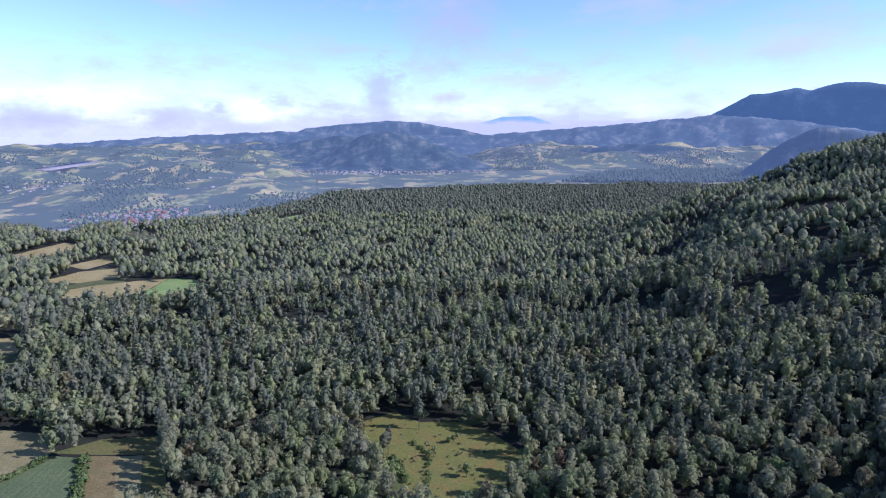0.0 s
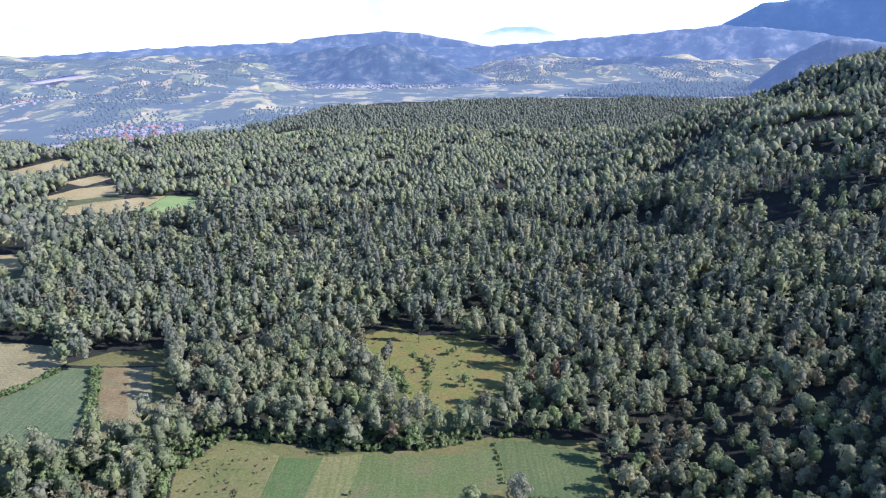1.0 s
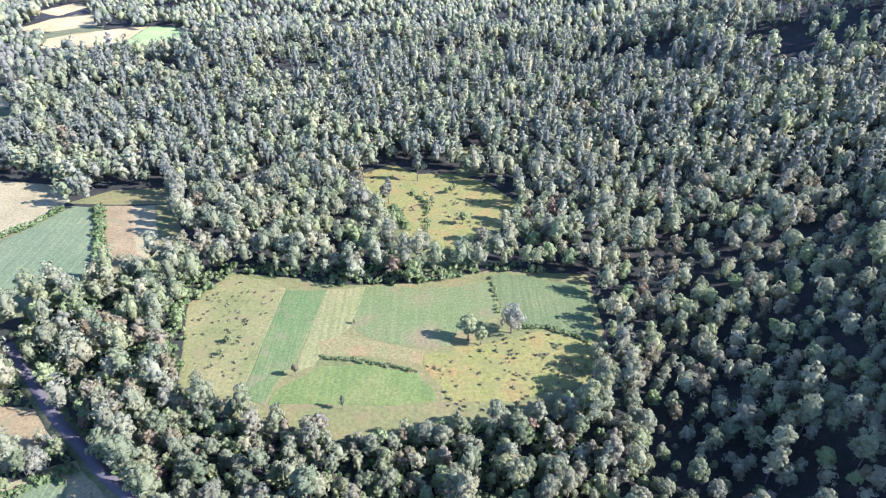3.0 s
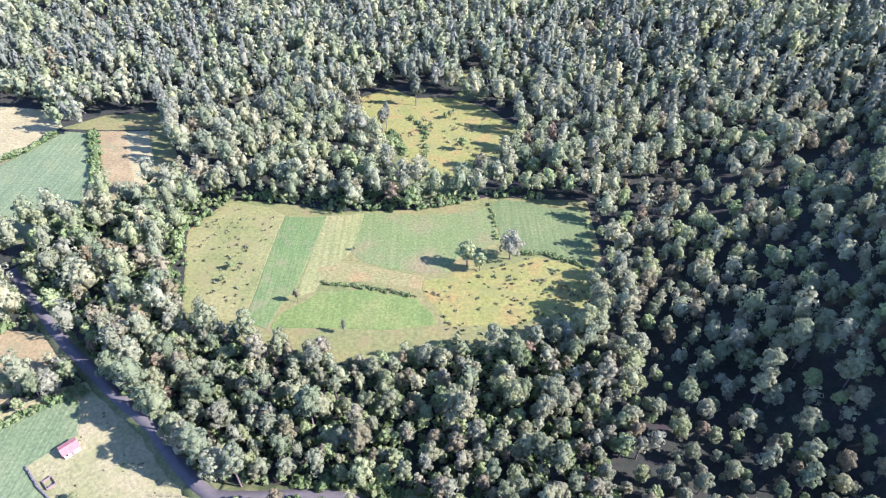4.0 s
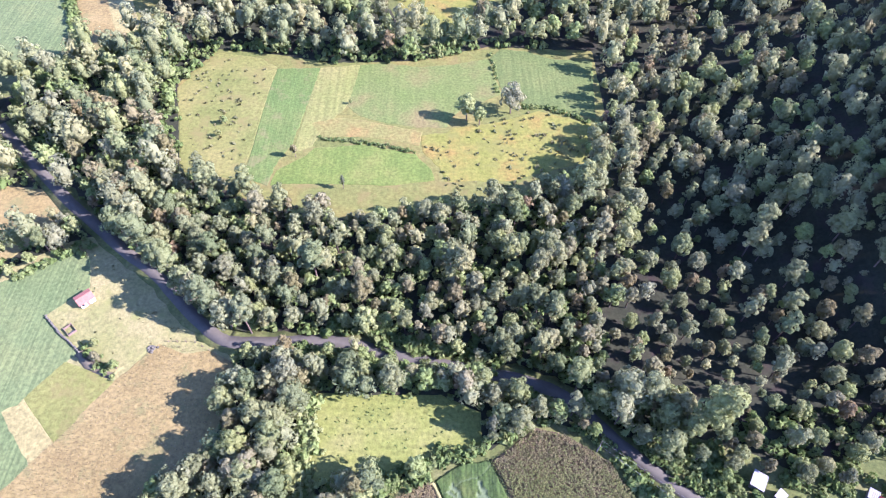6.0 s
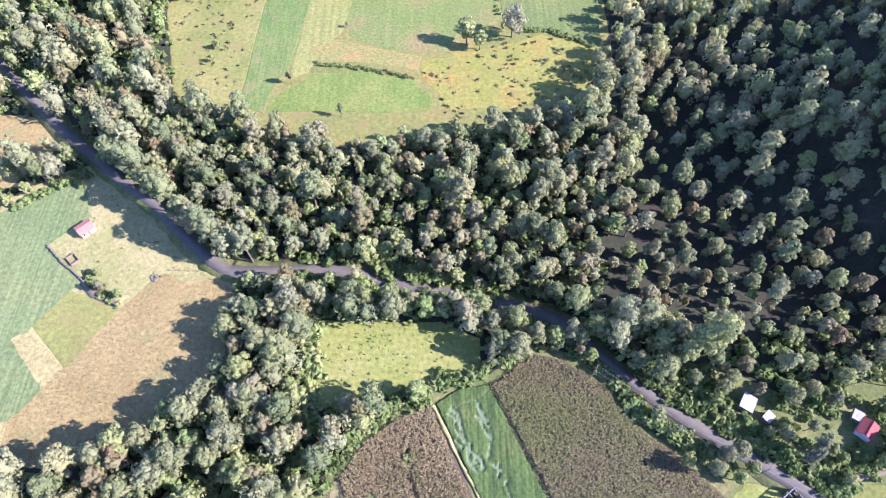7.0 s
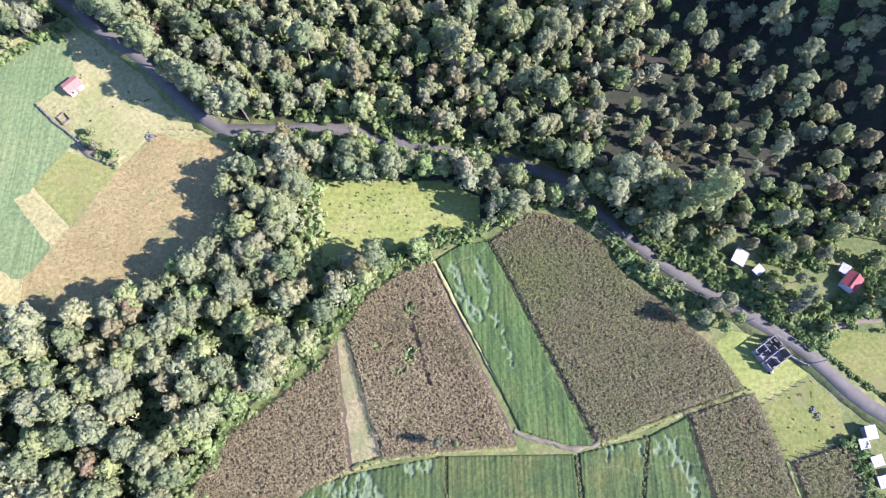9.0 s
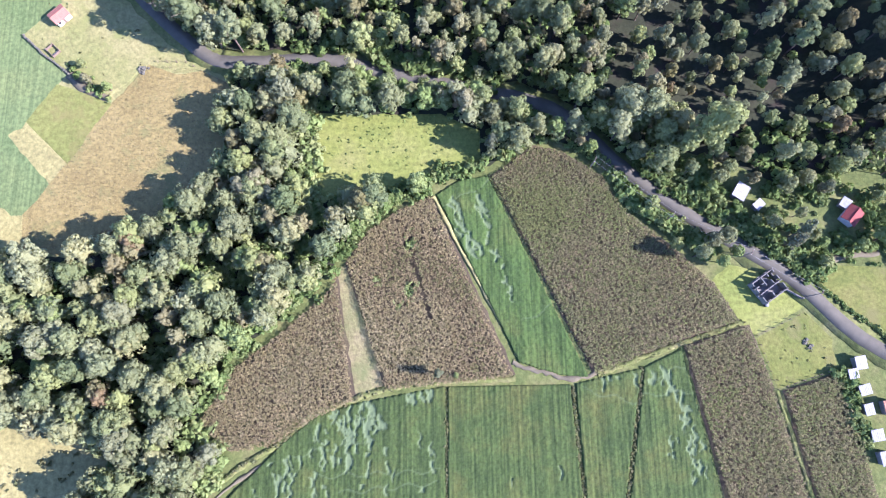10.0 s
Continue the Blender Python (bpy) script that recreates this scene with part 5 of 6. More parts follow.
TOWN = []
for s in range(3):
    v, f = hut_shape(9 + 3 * s, 14, 5)
    v, f = np.array(v, float), np.array([t for q in f + [(4, 5, 6, 7)] for t in ((q[0], q[1], q[2]), (q[0], q[2], q[3]))])
    TOWN.append((v, f))
pts = []
for cx, cy, sx, sy, n in ((-420, 2480, 110, 60, 150), (-160, 2440, 90, 50, 110), (60, 2520, 90, 40, 90), (330, 3250, 190, 140, 160), (700, 3300, 180, 160, 120), (1080, 2990, 150, 80, 90), (-800, 1800, 150, 140, 36), (-1300, 2500, 250, 300, 40), (-1020, 1560, 90, 90, 24)):
    pts += [(cx + sx * rv.randn(), cy + sy * rv.randn()) for q in range(n)]
x, y = np.array(pts).T
rows = np.column_stack([rv.randint(0, 12, len(x)), x, y, rolling(x, y), rv.uniform(0.5, 0.85, len(x)), rv.uniform(0, 6.28, len(x)), rv.rand(len(x))])
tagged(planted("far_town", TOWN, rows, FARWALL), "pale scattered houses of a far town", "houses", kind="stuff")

for name, cx, cy, w, l, turn, label in (("greenhouse", -648, 1032, 40, 26, 20, "long white greenhouse roofs far off"), ("quarry", -1215, 2045, 62, 460, 12, "white quarry strip far off")):
    v, f = hut_shape(w, l, 3.0)
    ob = solid(name, v, f + [(4, 5, 6, 7)], TIN)
    ob.matrix_basis = pose(cx, cy, float(rolling(cx, cy)), 0, 0, turn)
    tagged(ob, label, name)

# power pylons over the far wood
def pylon(x, y):
    root = tagged(new("pylon"), "slender pale steel power pylon", "pylon", "power line")
    for sx, sy in ((-1, -1), (1, -1), (1, 1), (-1, 1)):
        bm = bmesh.new()
        bmesh.ops.create_cone(bm, cap_ends=True, segments=4, radius1=0.35, radius2=0.25, depth=34)
        leg = part("leg", bm, STEEL, root)
        leg.matrix_basis = look((sx * 1.5, sy * 1.5, 17), (0, 0, 60)) @ pose(0, 0, 0)
    for z in (24, 28, 32):
        bm = bmesh.new()
        bmesh.ops.create_cube(bm, size=1)
        bmesh.ops.scale(bm, vec=(9, 0.5, 0.5), verts=bm.verts)
        part("arm", bm, STEEL, root).matrix_basis = pose(0, 0, z)
    root.matrix_basis = pose(x, y, 0.5, 0, 0, 20)


for px, py in ((-500, 1500), (-455, 1700), (-395, 1740), (-350, 1740), (-470, 1690)):
    pylon(px, py)

# ---------------------------------------------------------------- clouds: a far backdrop of the sky
def cloud_sheet(name, reach, low, high, bearings, scale, edge, density, colour, label, seed):
    m = bpy.data.materials.new(name)
    m.use_nodes = True
    nt = m.node_tree
    em = nt.nodes.new("ShaderNodeEmission")
    em.inputs["Color"].default_value, em.inputs["Strength"].default_value = (*colour, 1), 1.0
    tr = nt.nodes.new("ShaderNodeBsdfTransparent")
    tc = nt.nodes.new("ShaderNodeTexCoord")
    mp = nt.nodes.new("ShaderNodeMapping")
    mp.inputs["Location"].default_value, mp.inputs["Scale"].default_value = (seed, seed, 0), (1, 1, 2.6)
    nz = nt.nodes.new("ShaderNodeTexNoise")
    nz.inputs["Scale"].default_value, nz.inputs["Detail"].default_value, nz.inputs["Roughness"].default_value = scale, 7, 0.58
    nt.links.new(tc.outputs["Object"], mp.inputs["Vector"])
    nt.links.new(mp.outputs["Vector"], nz.inputs["Vector"])
    sep = nt.nodes.new("ShaderNodeSeparateXYZ")
    nt.links.new(tc.outputs["Object"], sep.inputs[0])
    up = nt.nodes.new("ShaderNodeMapRange")
    up.inputs["From Min"].default_value, up.inputs["From Max"].default_value = low, high
    nt.links.new(sep.outputs["Z"], up.inputs["Value"])
    prof = ramp(nt, up.outputs[0], edge)
    add = nt.nodes.new("ShaderNodeMath")
    add.operation = "ADD"
    nt.links.new(nz.outputs[0], add.inputs[0])
    nt.links.new(prof, add.inputs[1])
    fac = ramp(nt, add.outputs[0], [(0.52, (0, 0, 0)), (0.8, (density,) * 3)])
    mx = nt.nodes.new("ShaderNodeMixShader")
    nt.links.new(fac, mx.inputs[0])
    nt.links.new(tr.outputs[0], mx.inputs[1])
    nt.links.new(em.outputs[0], mx.inputs[2])
    nt.links.new(mx.outputs[0], nt.nodes["Material Output"].inputs["Surface"])
    a = np.radians(np.linspace(bearings[0], bearings[1], 60))
    v = np.concatenate([np.column_stack([reach * np.sin(a), reach * np.cos(a), 0 * a + z]) for z in (low, high)])
    i = np.arange(59)
    ob = solid(name, v, np.stack([i, i + 1, i + 61, i + 60], 1), m, smooth=True)
    ob.visible_shadow = False
    return tagged(ob, label, "cloud", kind="structure")


cloud_sheet("cloud_backdrop", 4860, 60, 1500, (-50, 50), 0.0016, [(0.0, (0.50,) * 3), (0.10, (0.34,) * 3), (0.18, (0.16,) * 3), (0.27, (0.04,) * 3), (0.45, (0.0,) * 3), (1.0, (0.0,) * 3)], 0.80, (0.420, 0.455, 0.425), "bank of white cloud along the horizon", 0)
cloud_sheet("cloud_puffs", 4840, 120, 620, (-50, 12), 0.0042, [(0.0, (0.0,) * 3), (0.12, (0.16,) * 3), (0.32, (0.10,) * 3), (0.5, (0.02,) * 3), (0.8, (-0.1,) * 3), (1.0, (-0.3,) * 3)], 0.45, (0.400, 0.430, 0.400), "small grey cloud puffs above the horizon", 17)
cloud_sheet("cloud_sea", 4752, 60, 290, (-9, 26), 0.0040, [(0.0, (0.6,) * 3), (0.50, (0.5,) * 3), (0.68, (0.24,) * 3), (0.8, (0.0,) * 3), (1.0, (-0.3,) * 3)], 0.97, (0.440, 0.465, 0.440), "low sea of white cloud behind the ridges", 40)


def cloud_wisp(name, left, right, low, high, scale, density, colour, label, reach=4830):
    """One ragged cloud in the far sky between two bearings and two slopes of sight."""
    m = bpy.data.materials.new(name)
    m.use_nodes = True
    nt = m.node_tree
    em = nt.nodes.new("ShaderNodeEmission")
    em.inputs["Color"].default_value = (*colour, 1)
    tr = nt.nodes.new("ShaderNodeBsdfTransparent")
    tc = nt.nodes.new("ShaderNodeTexCoord")
    mp = nt.nodes.new("ShaderNodeMapping")
    mp.inputs["Location"].default_value, mp.inputs["Scale"].default_value = (-1, 0, -1), (2, 0, 2)
    nt.links.new(tc.outputs["Generated"], mp.inputs["Vector"])
    far = nt.nodes.new("ShaderNodeVectorMath")
    far.operation = "LENGTH"
    nt.links.new(mp.outputs[0], far.inputs[0])
    nz = noise_of(nt, scale, 8, 0.62, (1, 1, 1.7))
    mix = nt.nodes.new("ShaderNodeMath")
    mix.operation = "MULTIPLY_ADD"
    mix.inputs[1].default_value = -0.42
    nt.links.new(far.outputs["Value"], mix.inputs[0])
    nt.links.new(nz, mix.inputs[2])
    fac = ramp(nt, mix.outputs[0], [(0.12, (0, 0, 0)), (0.46, (density,) * 3)])
    mx = nt.nodes.new("ShaderNodeMixShader")
    nt.links.new(fac, mx.inputs[0])
    nt.links.new(tr.outputs[0], mx.inputs[1])
    nt.links.new(em.outputs[0], mx.inputs[2])
    nt.links.new(mx.outputs[0], nt.nodes["Material Output"].inputs["Surface"])
    a = np.radians(np.linspace(left, right, 12))
    v = np.concatenate([np.column_stack([reach * np.sin(a), reach * np.cos(a), 0 * a + EYE + reach * z]) for z in (low, high)])
    i = np.arange(11)
    ob = solid(name, v, np.stack([i, i + 1, i + 13, i + 12], 1), m)
    ob.visible_shadow = False
    tagged(ob, label, "cloud", kind="structure")


MIST = (0.375, 0.395, 0.370)
cloud_wisp("cloud", -8.4, -2.6, -0.010, 0.118, 0.0050, 0.75, MIST, "grey cloud rising above the ridge")
cloud_wisp("cloud", -5.5, 7.2, 0.075, 0.235, 0.0034, 0.62, MIST, "thin mauve-grey cloud veil")
cloud_wisp("cloud", -36.5, -28.0, -0.020, 0.052, 0.0060, 0.70, (0.405, 0.425, 0.395), "grey cloud bank over the valley")
cloud_wisp("cloud", -26.0, -21.0, -0.010, 0.036, 0.0075, 0.7, (0.425, 0.440, 0.410), "small grey cloud")
cloud_wisp("cloud", -21.0, -18.0, 0.016, 0.046, 0.0090, 0.7, MIST, "small grey cloud")
cloud_wisp("cloud", -16.5, -11.5, 0.022, 0.052, 0.0090, 0.65, MIST, "small grey cloud")
cloud_wisp("cloud", -1.6, 2.4, 0.030, 0.066, 0.0090, 0.9, (0.485, 0.500, 0.470), "small white cloud")
cloud_wisp("cloud", 1.0, 16.0, 0.052, 0.094, 0.0030, 0.7, (0.490, 0.510, 0.480), "white streak of cloud")
cloud_wisp("cloud", 17.0, 42.0, 0.080, 0.140, 0.0026, 0.6, (0.490, 0.510, 0.480), "long white streak of cloud")
cloud_wisp("cloud", 28.0, 33.0, 0.030, 0.062, 0.0080, 0.9, (0.490, 0.505, 0.475), "white cloud behind the mountain")


# ---------------------------------------------------------------- houses, sheds, walls and heaps
def brick_box(bm, x0, x1, y0, y1, z0, z1):
    m = Matrix.Translation(((x0 + x1) / 2, (y0 + y1) / 2, (z0 + z1) / 2)) @ Matrix.Diagonal((x1 - x0, y1 - y0, z1 - z0, 1))
    bmesh.ops.create_cube(bm, size=1, matrix=m)


def boxed(name, material, parent, *boxes, label="", bevel=0.0):
    bm = bmesh.new()
    for q in boxes:
        brick_box(bm, *q)
    if bevel:
        bmesh.ops.bevel(bm, geom=bm.edges[:], offset=bevel, segments=1, affect="EDGES")
    return part(name, bm, material, parent, label)


def sheet_roof(name, w, l, rise, material, parent, label="", thick=0.06, pitch=0.45):
    """Half a roof of ribbed sheets: w along the slope's level edge, l down the slope, falling by rise."""
    n = max(4, int(w / pitch) * 2)
    bm = bmesh.new()
    top, low = [], []
    for i in range(n + 1):
        x = -w / 2 + w * i / n
        z = 0.05 * (i % 2)
        top.append((bm.verts.new((x, 0, z)), bm.verts.new((x, -l, z - rise))))
        low.append((bm.verts.new((x, 0, z - thick)), bm.verts.new((x, -l, z - rise - thick))))
    for i in range(n):
        bm.faces.new((top[i][0], top[i][1], top[i + 1][1], top[i + 1][0]))
        bm.faces.new((low[i][0], low[i + 1][0], low[i + 1][1], low[i][1]))
        bm.faces.new((top[i][1], low[i][1], low[i + 1][1], top[i + 1][1]))
        bm.faces.new((top[i][0], top[i + 1][0], low[i + 1][0], low[i][0]))
    bm.faces.new((top[0][0], low[0][0], low[0][1], top[0][1]))
    bm.faces.new((top[n][0], top[n][1], low[n][1], low[n][0]))
    return part(name, bm, material, parent, label)


def cottage(x, y, turn, w, l, h, rise, wall, roof, label, windows=2, name="cottage"):
    """A small house with a ribbed gable roof, a door and windows."""
    root = tagged(new(name), label, "house")
    t = 0.18
    boxed("wall", wall, root, (-w / 2, w / 2, -l / 2, -l / 2 + t, 0, h))
    boxed("wall", wall, root, (-w / 2, w / 2, l / 2 - t, l / 2, 0, h))
    for sx in (-1, 1):
        bm = bmesh.new()
        prof = [(-l / 2 + t, 0), (l / 2 - t, 0), (l / 2 - t, h), (0, h + rise - 0.1), (-l / 2 + t, h)]
        for q in (0, t):
            f = bm.faces.new([bm.verts.new((sx * (w / 2 - q), a, b)) for a, b in prof])
        va, vb = list(bm.verts)[:5], list(bm.verts)[5:]
        for i in range(5):
            bm.faces.new((va[i], va[(i + 1) % 5], vb[(i + 1) % 5], vb[i]))
        part("gable_wall", bm, wall, root)
    for s in (0, 180):
        r = sheet_roof("roof_half", w + 0.7, l / 2 + 0.4, rise * (l / 2 + 0.4) / (l / 2), roof, root)
        r.matrix_basis = pose(0, 0, h + rise, 0, 0, s)
    boxed("ridge_cap", roof, root, (-w / 2 - 0.35, w / 2 + 0.35, -0.14, 0.14, h + rise + 0.02, h + rise + 0.1), bevel=0.03)
    door = boxed("door", WOOD, root, (-0.45, 0.45, -l / 2 - 0.03, -l / 2 + 0.02, 0, min(2.0, h - 0.1)))
    boxed("handle", STEEL, door, (0.3, 0.36, -l / 2 - 0.09, -l / 2 - 0.03, 0.98, 1.04))
    for i in range(windows):
        wx = (-1, 1)[i % 2] * w * 0.32
        win = boxed("window", WHITEWASH, root, (wx - 0.45, wx + 0.45, -l / 2 - 0.03, -l / 2 + 0.02, 0.9, 1.8))
        boxed("pane", GLASS, win, (wx - 0.38, wx + 0.38, -l / 2 - 0.045, -l / 2 - 0.03, 0.97, 1.73))
    root.matrix_basis = pose(x, y, 0.03, 0, 0, turn)
    return root


def shed(x, y, turn, w, l, h, roof, label, wall=BLOCK, fall=0.25):
    """A lean-to: four walls, a door opening and one sloping ribbed roof."""
    root = tagged(new("shed"), label, "shed")
    t = 0.15
    boxed("wall", wall, root, (-w / 2, -0.5, -l / 2, -l / 2 + t, 0, h - 0.1), (0.5, w / 2, -l / 2, -l / 2 + t, 0, h - 0.1))
    boxed("wall", wall, root, (-w / 2, w / 2, l / 2 - t, l / 2, 0, h + fall - 0.1))
    for sx in (-1, 1):
        a, b = sorted((sx * w / 2, sx * (w / 2 - t)))
        boxed("wall", wall, root, (a, b, -l / 2 + t, l / 2 - t, 0, h - 0.1))
    boxed("door", WOOD, root, (-0.48, 0.48, -l / 2 + 0.03, -l / 2 + 0.09, 0, h - 0.2))
    r = sheet_roof("roof", w + 0.5, l + 0.6, fall + 0.05, roof, root)
    r.matrix_basis = pose(0, l / 2 + 0.3, h + fall)
    root.matrix_basis = pose(x, y, 0.03, 0, 0, turn)
    return root


cottage(-112.8, 107.2, 45, 4.6, 3.9, 2.3, 0.7, WHITEWASH, PINKROOF, "whitewashed cabin with a faded red sheet roof in the pasture", 1)
shed(83.7, 49.1, 57, 4.2, 3.2, 2.4, TIN, "block house with a white sheet roof")
shed(88.4, 45.3, 40, 2.6, 1.8, 2.0, TIN, "small shed with a white sheet roof")
shed(112.5, 45.3, -35, 2.2, 2.3, 2.1, TIN, "small outhouse with a white sheet roof")
cottage(113.7, 41.6, 47, 4.5, 3.7, 2.5, 0.9, WHITEWASH, REDROOF, "small house with a bright red roof")
for x, y, turn, w, l, roof, label in ((110.2, 1.6, 8, 3.0, 3.4, GREYROOF, "block shed with a grey sheet roof"), (107.8, -1.2, 10, 2.6, 2.4, TIN, "low shed with a white sheet roof"),
                                      (110.3, -5.4, 14, 3.2, 2.6, TIN, "low shed with a white sheet roof"), (110.6, -10.4, 12, 2.4, 2.9, TIN, "narrow shed with a white sheet roof"),
                                      (111.8, -16.9, 8, 3.3, 2.9, TIN, "square shed with a white sheet roof"), (113.2, -22.6, 10, 3.0, 3.6, TIN, "long shed with a white sheet roof"),
                                      (116.4, -10, 8, 3.8, 4.0, ORANGEROOF, "shed with an orange roof")):
    shed(x, y, turn, 0.84 * w, 0.84 * l, 2.2, roof, label)

# the unfinished house: raw block walls without a roof
raw = tagged(new("unfinished_house"), "unfinished grey block house without a roof", "house")
W, L, HT, T = 7.2, 6.6, 2.7, 0.2
boxed("floor_slab", CONCRETE, raw, (-W / 2, W / 2, -L / 2, L / 2, -0.2, 0.12))


def run(axis, at, spans, low=0.12, high=HT):
    for a, b in spans:
        boxed("wall", BLOCK, raw, (a, b, at - T / 2, at + T / 2, low, high) if axis == "x" else (at - T / 2, at + T / 2, a, b, low, high))


for at in (-L / 2 + T / 2, L / 2 - T / 2):
    run("x", at, [(-W / 2 + 0.25, -W / 2 + 1.2), (-W / 2 + 2.3, -0.5), (0.6, W / 2 - 2.2), (W / 2 - 1.1, W / 2 - 0.25)])
    run("x", at, [(-W / 2 + 1.2, -W / 2 + 2.3), (W / 2 - 2.2, W / 2 - 1.1)], 0.12, 1.1)
for at in (-W / 2 + T / 2, W / 2 - T / 2):
    run("y", at, [(-L / 2 + 0.25, -1.2), (0.1, 1.3), (2.3, L / 2 - 0.25)])
    run("y", at, [(1.3, 2.3), (-1.2, 0.1)], 0.12, 1.0)
run("x", -0.4, [(-W / 2 + 0.25, -1.6), (-0.6, 1.0), (2.0, W / 2 - 0.25)])
run("y", -0.5, [(-L / 2 + 0.25, -1.6), (0.6, L / 2 - 0.25)])
run("y", 1.5, [(-0.3, 1.2), (2.1, L / 2 - 0.25)])
run("x", 1.5, [(-W / 2 + 0.25, -2.4), (-1.5, -0.6)])
for cx in (-W / 2 + 0.13, -0.5, 1.5, W / 2 - 0.13):
    for cy in (-L / 2 + 0.13, -0.4, L / 2 - 0.13):
        boxed("column", CONCRETE, raw, (cx - 0.13, cx + 0.13, cy - 0.13, cy + 0.13, 0.12, HT + 0.3))
for cy in (-L / 2 + 0.13, L / 2 - 0.13, -0.4):
    boxed("ring_beam", CONCRETE, raw, (-W / 2 + 0.26, W / 2 - 0.26, cy - 0.1, cy + 0.1, HT, HT + 0.16))
raw.matrix_basis = pose(88.3, 22.3, 0.1, 0, 0, 34)

drive = tagged(new("garden_wall"), "low grey block wall beside the unfinished house", "wall")
boxed("wall", CONCRETE, drive, (-2.6, 2.6, -0.12, 0.12, 0, 1.1), bevel=0.02)
boxed("pillar", CONCRETE, drive, (2.6, 2.95, -0.18, 0.18, 0, 1.5), bevel=0.02)
drive.matrix_basis = pose(95.4, 20.5, 0.05, 0, 0, -32)

tank = tagged(new("water_tank"), "small dark water tank with a white lid", "tank")
bm = bmesh.new()
bmesh.ops.create_cone(bm, cap_ends=True, segments=16, radius1=0.55, radius2=0.5, depth=1.1, matrix=Matrix.Translation((0, 0, 0.55)))
part("body", bm, GLASS, tank)
bm = bmesh.new()
bmesh.ops.create_cone(bm, cap_ends=True, segments=16, radius1=0.52, radius2=0.2, depth=0.2, matrix=Matrix.Translation((0, 0, 1.2)))
part("lid", bm, TIN, tank, "white lid")
tank.matrix_basis = pose(87.8, 17.4, 0.05)


def stone_mesh(seed):
    rr = np.random.RandomState(seed)
    v = ICO_V * (1 + 0.2 * rr.randn(12, 1)) * np.array([1.0, 0.8, 0.6])
    me = bpy.data.meshes.new("stone")
    me.from_pydata(v.tolist(), [], ICO_F.tolist())
    me.materials.append(STONE)
    return me


STONES = [stone_mesh(70 + s) for s in range(6)]


def heap(name, x, y, n, spread, size, label, material=None):
    root = tagged(new(name), label, "stones")
    rr = np.random.RandomState(n)
    for q in range(n):
        a, r = rr.rand() * 6.28, spread * rr.rand() ** 0.7
        s = size * (0.6 + 0.8 * rr.rand())
        ob = new("stone", STONES[q % 6])
        ob.parent = root
        ob.matrix_basis = pose(r * math.cos(a), 0.7 * r * math.sin(a), s * 0.45 + max(0, 0.8 * (spread * 0.5 - r) * rr.rand()), 0, 0, rr.rand() * 360) @ Matrix.Scale(s, 4)
    root.matrix_basis = pose(x, y, 0.05, 0, 0, 40)


heap("stone_heap", -87, 90, 26, 1.7, 0.45, "heap of pale field stones at the pasture's edge")
heap("rubble_heap", 97.5, 7.4, 16, 1.0, 0.4, "heap of grey rubble in the grass")
heap("rubble_heap", 98.6, 6.0, 12, 0.8, 0.35, "heap of grey rubble in the grass")


def stone_wall(line, label, size=0.38):
    root = tagged(new("stone_wall"), label, "wall")
    rr = np.random.RandomState(len(line) + 3)
    for (x0, y0), (x1, y1) in zip(line, line[1:]):
        n = int(math.hypot(x1 - x0, y1 - y0) / (size * 1.1))
        for q in range(n):
            for lift in (0, 1):
                ob = new("stone", STONES[rr.randint(6)])
                ob.parent = root
                u = (q + 0.5 * lift + 0.3 * rr.rand()) / n
                s = size * (0.8 + 0.5 * rr.rand()) * (1 - 0.2 * lift)
                ob.matrix_basis = pose(x0 + (x1 - x0) * u + 0.1 * rr.randn(), y0 + (y1 - y0) * u + 0.1 * rr.randn(), 0.15 + s * 0.4 + 0.42 * lift, 0, 0, rr.rand() * 360) @ Matrix.Scale(s, 4)


stone_wall([(-123.8, 101.6), (-117, 95.2), (-110.6, 90.4), (-108.8, 88.6)], "low dry-stone wall between crop and pasture")

# pen and rack in the pasture
pen = tagged(new("animal_pen"), "small open pen of weathered boards", "pen")
for x0, x1, y0, y1 in ((-1.7, 1.7, -1.3, -1.2), (-1.7, 1.7, 1.2, 1.3), (-1.7, -1.6, -1.2, 1.2), (1.6, 1.7, -1.2, 1.2)):
    boxed("board", WOOD, pen, (x0, x1, y0, y1, 0.1, 0.9))
for cx in (-1.65, 1.65):
    for cy in (-1.25, 1.25):
        boxed("post", WOOD, pen, (cx - 0.09, cx + 0.09, cy - 0.09, cy + 0.09, 0, 1.2))
boxed("trough", CONCRETE, pen, (0.9, 1.5, -1.1, 1.1, 0, 0.45), label="pale concrete trough")
pen.matrix_basis = pose(-114.2, 96.4, 0.07, 0, 0, -44)

rack = tagged(new("drying_rack"), "dark slatted drying rack beside a bare tree", "rack")
for q in range(8):
    boxed("slat", WOOD, rack, (-1.5 + 0.4 * q, -1.35 + 0.4 * q, -1.0, 1.0, 1.0, 1.06))
for cy in (-0.95, 0.95):
    boxed("rail", WOOD, rack, (-1.6, 1.6, cy - 0.05, cy + 0.05, 0.9, 1.0))
for cx in (-1.5, 1.5):
    for cy in (-0.95, 0.95):
        boxed("leg", WOOD, rack, (cx - 0.06, cx + 0.06, cy - 0.06, cy + 0.06, 0, 0.9))
rack.matrix_basis = pose(-103.8, 87.0, 0.05, 0, 0, -30)


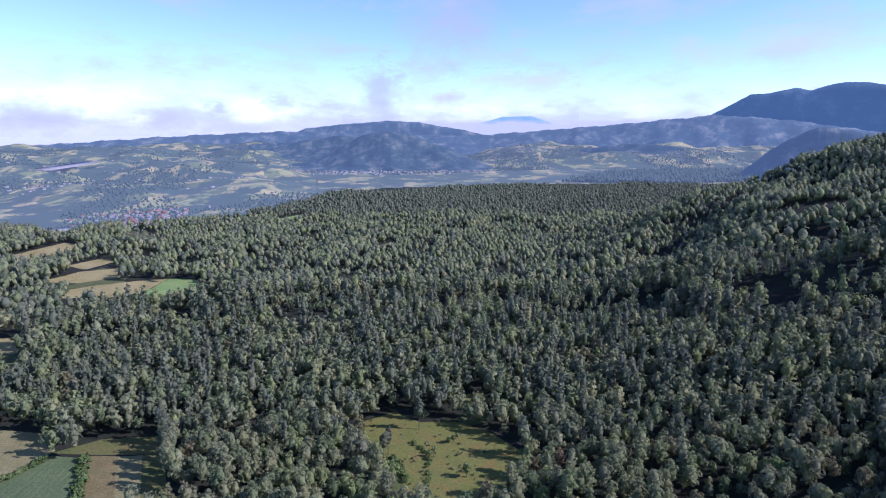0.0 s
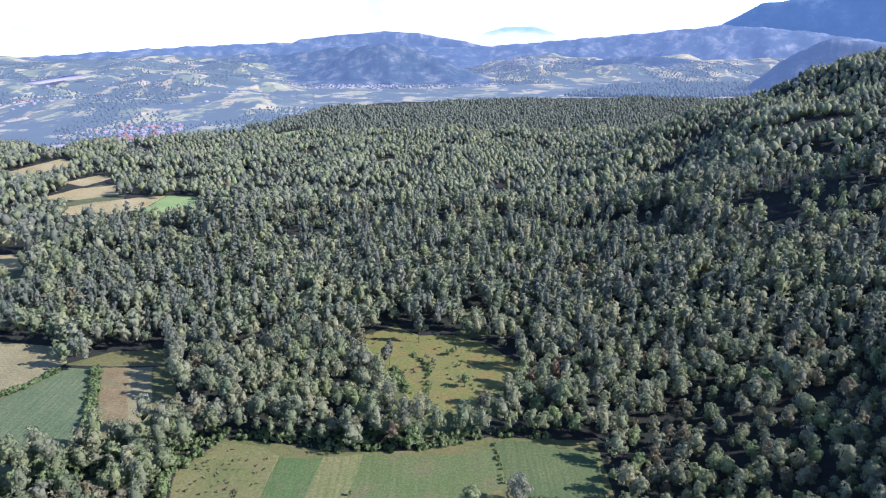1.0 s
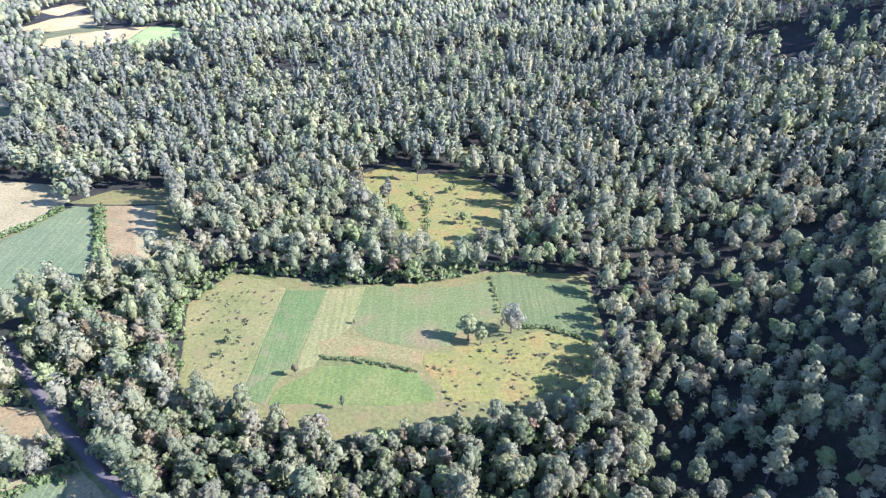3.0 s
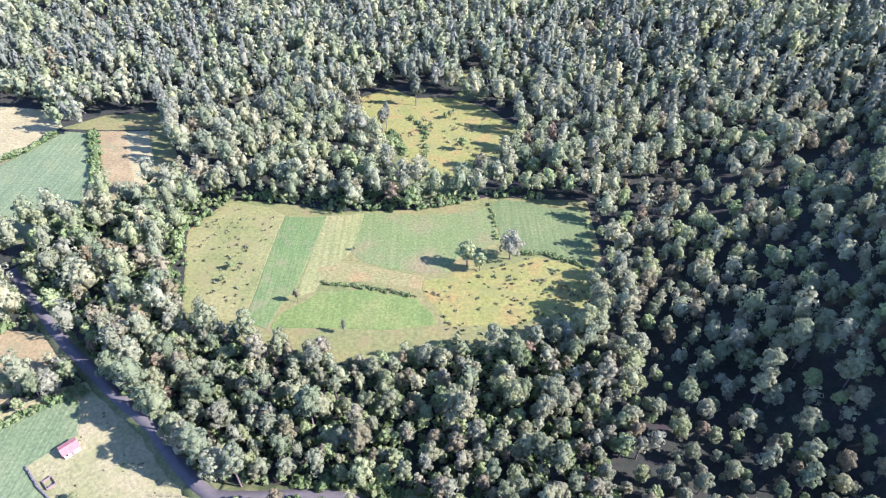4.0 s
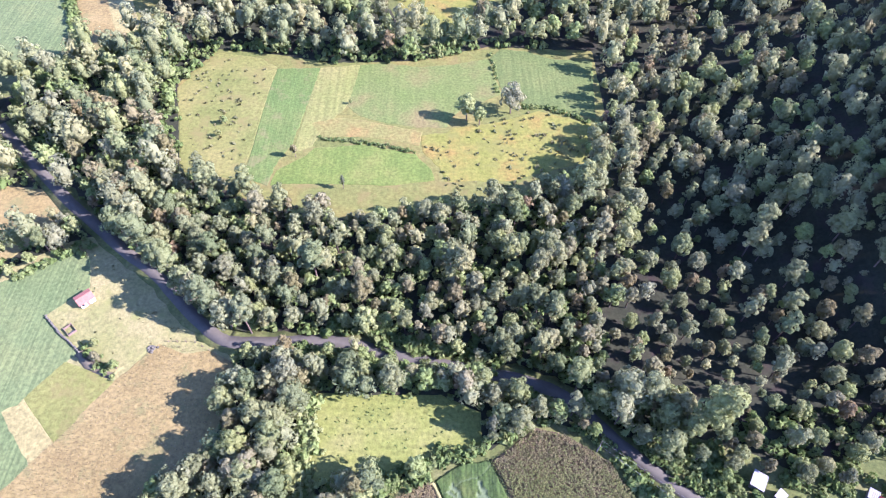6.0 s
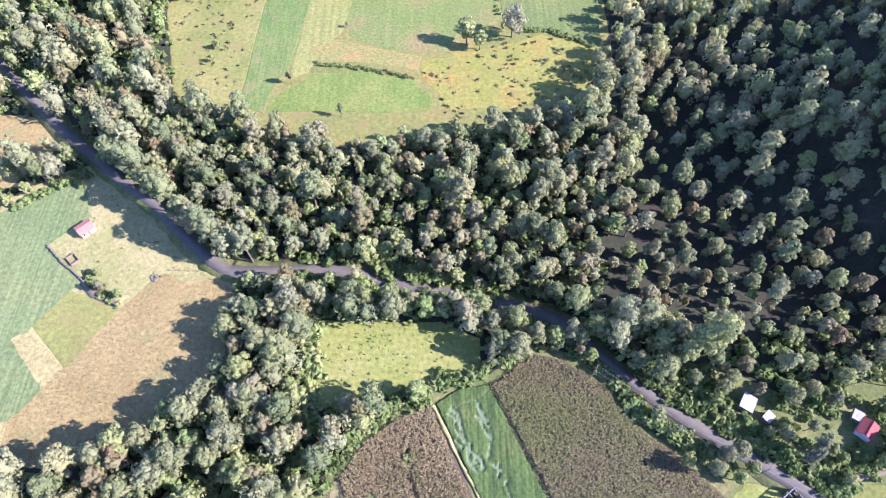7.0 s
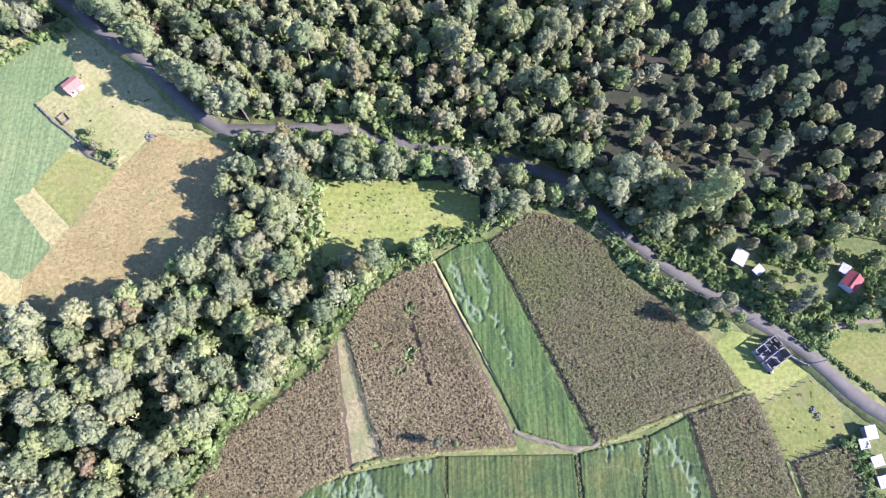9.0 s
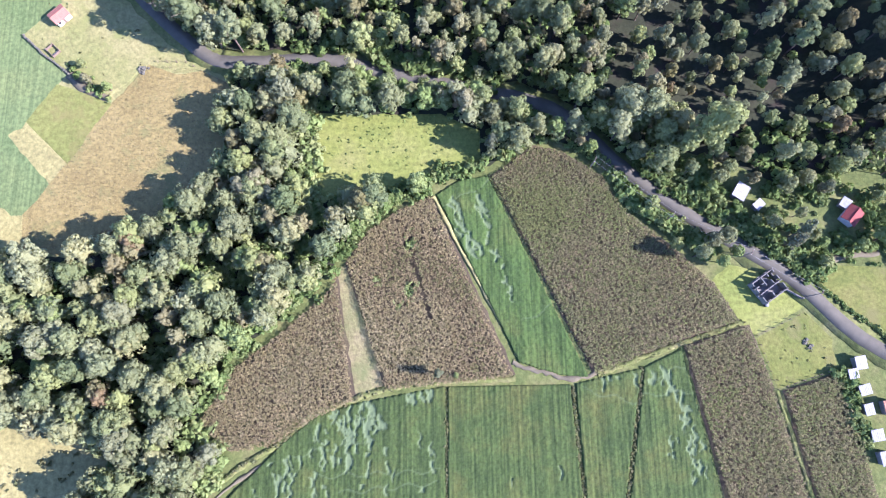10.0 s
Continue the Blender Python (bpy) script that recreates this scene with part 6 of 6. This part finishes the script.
def fence(line, label, gap=2.6):
    """Wooden posts with three strands of wire."""
    root = tagged(new("fence"), label, "fence")
    for (x0, y0), (x1, y1) in zip(line, line[1:]):
        d = math.hypot(x1 - x0, y1 - y0)
        n = max(1, round(d / gap))
        for q in range(n):
            boxed("post", WOOD, root, (-0.07, 0.07, -0.07, 0.07, -0.2, 1.3)).matrix_basis = pose(x0 + (x1 - x0) * q / n, y0 + (y1 - y0) * q / n, 0, 0, 0, 17 * q)
        for z in (0.5, 0.85, 1.2):
            boxed("wire", BARK, root, (0, d, -0.006, 0.006, z, z + 0.012)).matrix_basis = pose(x0, y0, 0, 0, 0, math.degrees(math.atan2(y1 - y0, x1 - x0)))


fence([(84.3, 9.2), (98.6, 15.6)], "post and wire fence between the plots")
fence([(84.3, 9.2), (88.4, -4.9), (104.9, 0.1)], "post and wire fence round the grassy plot")
fence([(-62.5, 85), (-74.6, 92), (-85.5, 92.3)], "post and wire fence along the pasture")

# trodden paths, bare earth and grassy balks
def path(line, width, label, material=DIRT):
    ob = ribbon("path", smooth_line(line), width, 0.27, material, 0.25, 0.25)
    tagged(ob, label, "path", kind="structure")


path([(18.5, 3.4), (22, 1.6), (27, 0.6), (31, -1.2), (36, -1.6), (41, 0.4)], 1.1, "trodden earth path between the fields")
path([(-109, 90), (-107, 86), (-101, 83), (-97, 81)], 2.4, "bare reddish earth by the drying rack")
path([(100.5, 24.5), (105, 29), (112, 31), (121, 31)], 1.7, "earth track to the houses")


def balk(line, width, label, material):
    ob = ribbon("balk", smooth_line(line, 3), width, 0.34, material, 0.3, 0.16)
    tagged(ob, label, "grass", kind="structure")


balk([(-2.2, 49.6), (7.2, 29.8), (18.1, 9.5), (20.6, 3.2)], 0.9, "yellow dry grass balk beside the oat strip", PALESOIL)
balk([(-61, -28), (-52, -21.5), (-42.4, -16.2), (-33.8, -8.8), (-23, -5.4), (-14.5, -2.9), (-2.4, -1.4), (19, -1.2)], 1.5, "bright grassy balk above the oats", BALK)
balk([(41, -0.2), (52, 3.4), (64, 7.4), (81, 12.9)], 1.3, "bright grassy balk below the corn", BALK)
balk([(88.2, -5.2), (94.4, -35), (101.6, -69)], 1.0, "grassy balk between two corn fields", BALK)
path([(-64, -34), (-56, -27), (-48, -22), (-42, -18.6)], 0.8, "worn wheel track along the oats", DIRT)
for line, low, high, what in (([(-61, -28), (-52, -21.5), (-42.4, -16.2), (-33.8, -8.8), (-23, -5.4), (-14.5, -2.9), (-2.4, -1.4)], 0.4, 0.9, "tall grass along the balk"), ([(41, -0.2), (52, 3.4), (64, 7.4), (81, 12.9)], 0.3, 0.7, "tall grass along the balk"), ([(13.8, 55.6), (23.4, 36), (39.2, 1.6)], 0.3, 0.6, "weeds along the corn's edge")):
    xx, yy = along(line, 0.4, 0.35)
    strew("balk_grass", SEDGE, xx, yy, low, high, TUSSOCK, what, "grass")


def utility_pole(x, y, turn, high=7.5):
    root = tagged(new("utility_pole"), "grey concrete utility pole beside the road", "pole", "utility poles")
    bm = bmesh.new()
    bmesh.ops.create_cone(bm, cap_ends=True, segments=8, radius1=0.16, radius2=0.09, depth=high, matrix=Matrix.Translation((0, 0, high / 2)))
    part("shaft", bm, CONCRETE, root)
    boxed("crossarm", WOOD, root, (-0.9, 0.9, -0.06, 0.06, high - 0.5, high - 0.36))
    for px in (-0.8, 0.8):
        bm = bmesh.new()
        bmesh.ops.create_cone(bm, cap_ends=True, segments=6, radius1=0.07, radius2=0.04, depth=0.18, matrix=Matrix.Translation((px, 0, high - 0.27)))
        part("insulator", bm, WHITEWASH, root)
    root.matrix_basis = pose(x, y, 0.05, 0, 0, turn)


POLES = [(42.5, 57.5), (62.5, 41.5), (82.5, 30.8), (99.5, 19.6)]
for x, y in POLES:
    utility_pole(x, y, 60)
line_set = tagged(new("power_line"), "thin sagging power line along the road", "cable")
for (x0, y0), (x1, y1) in zip(POLES, POLES[1:]):
    for off in (-0.8, 0.8):
        ax, ay = off * math.cos(radians(60)), off * math.sin(radians(60))
        curve = [(x0 + ax + (x1 - x0) * u, y0 + ay + (y1 - y0) * u, 7.35 - 1.6 * u * (1 - u)) for u in np.linspace(0, 1, 9)]
        bm = bmesh.new()
        rings = [[bm.verts.new((a + 0.03 * math.cos(c), b + 0.0, h + 0.03 * math.sin(c))) for c in (0.5, 2.6, 4.7)] for a, b, h in curve]
        for p, q in zip(rings, rings[1:]):
            for c in range(3):
                bm.faces.new((p[c], p[(c + 1) % 3], q[(c + 1) % 3], q[c]))
        part("cable", bm, STEEL, line_set)
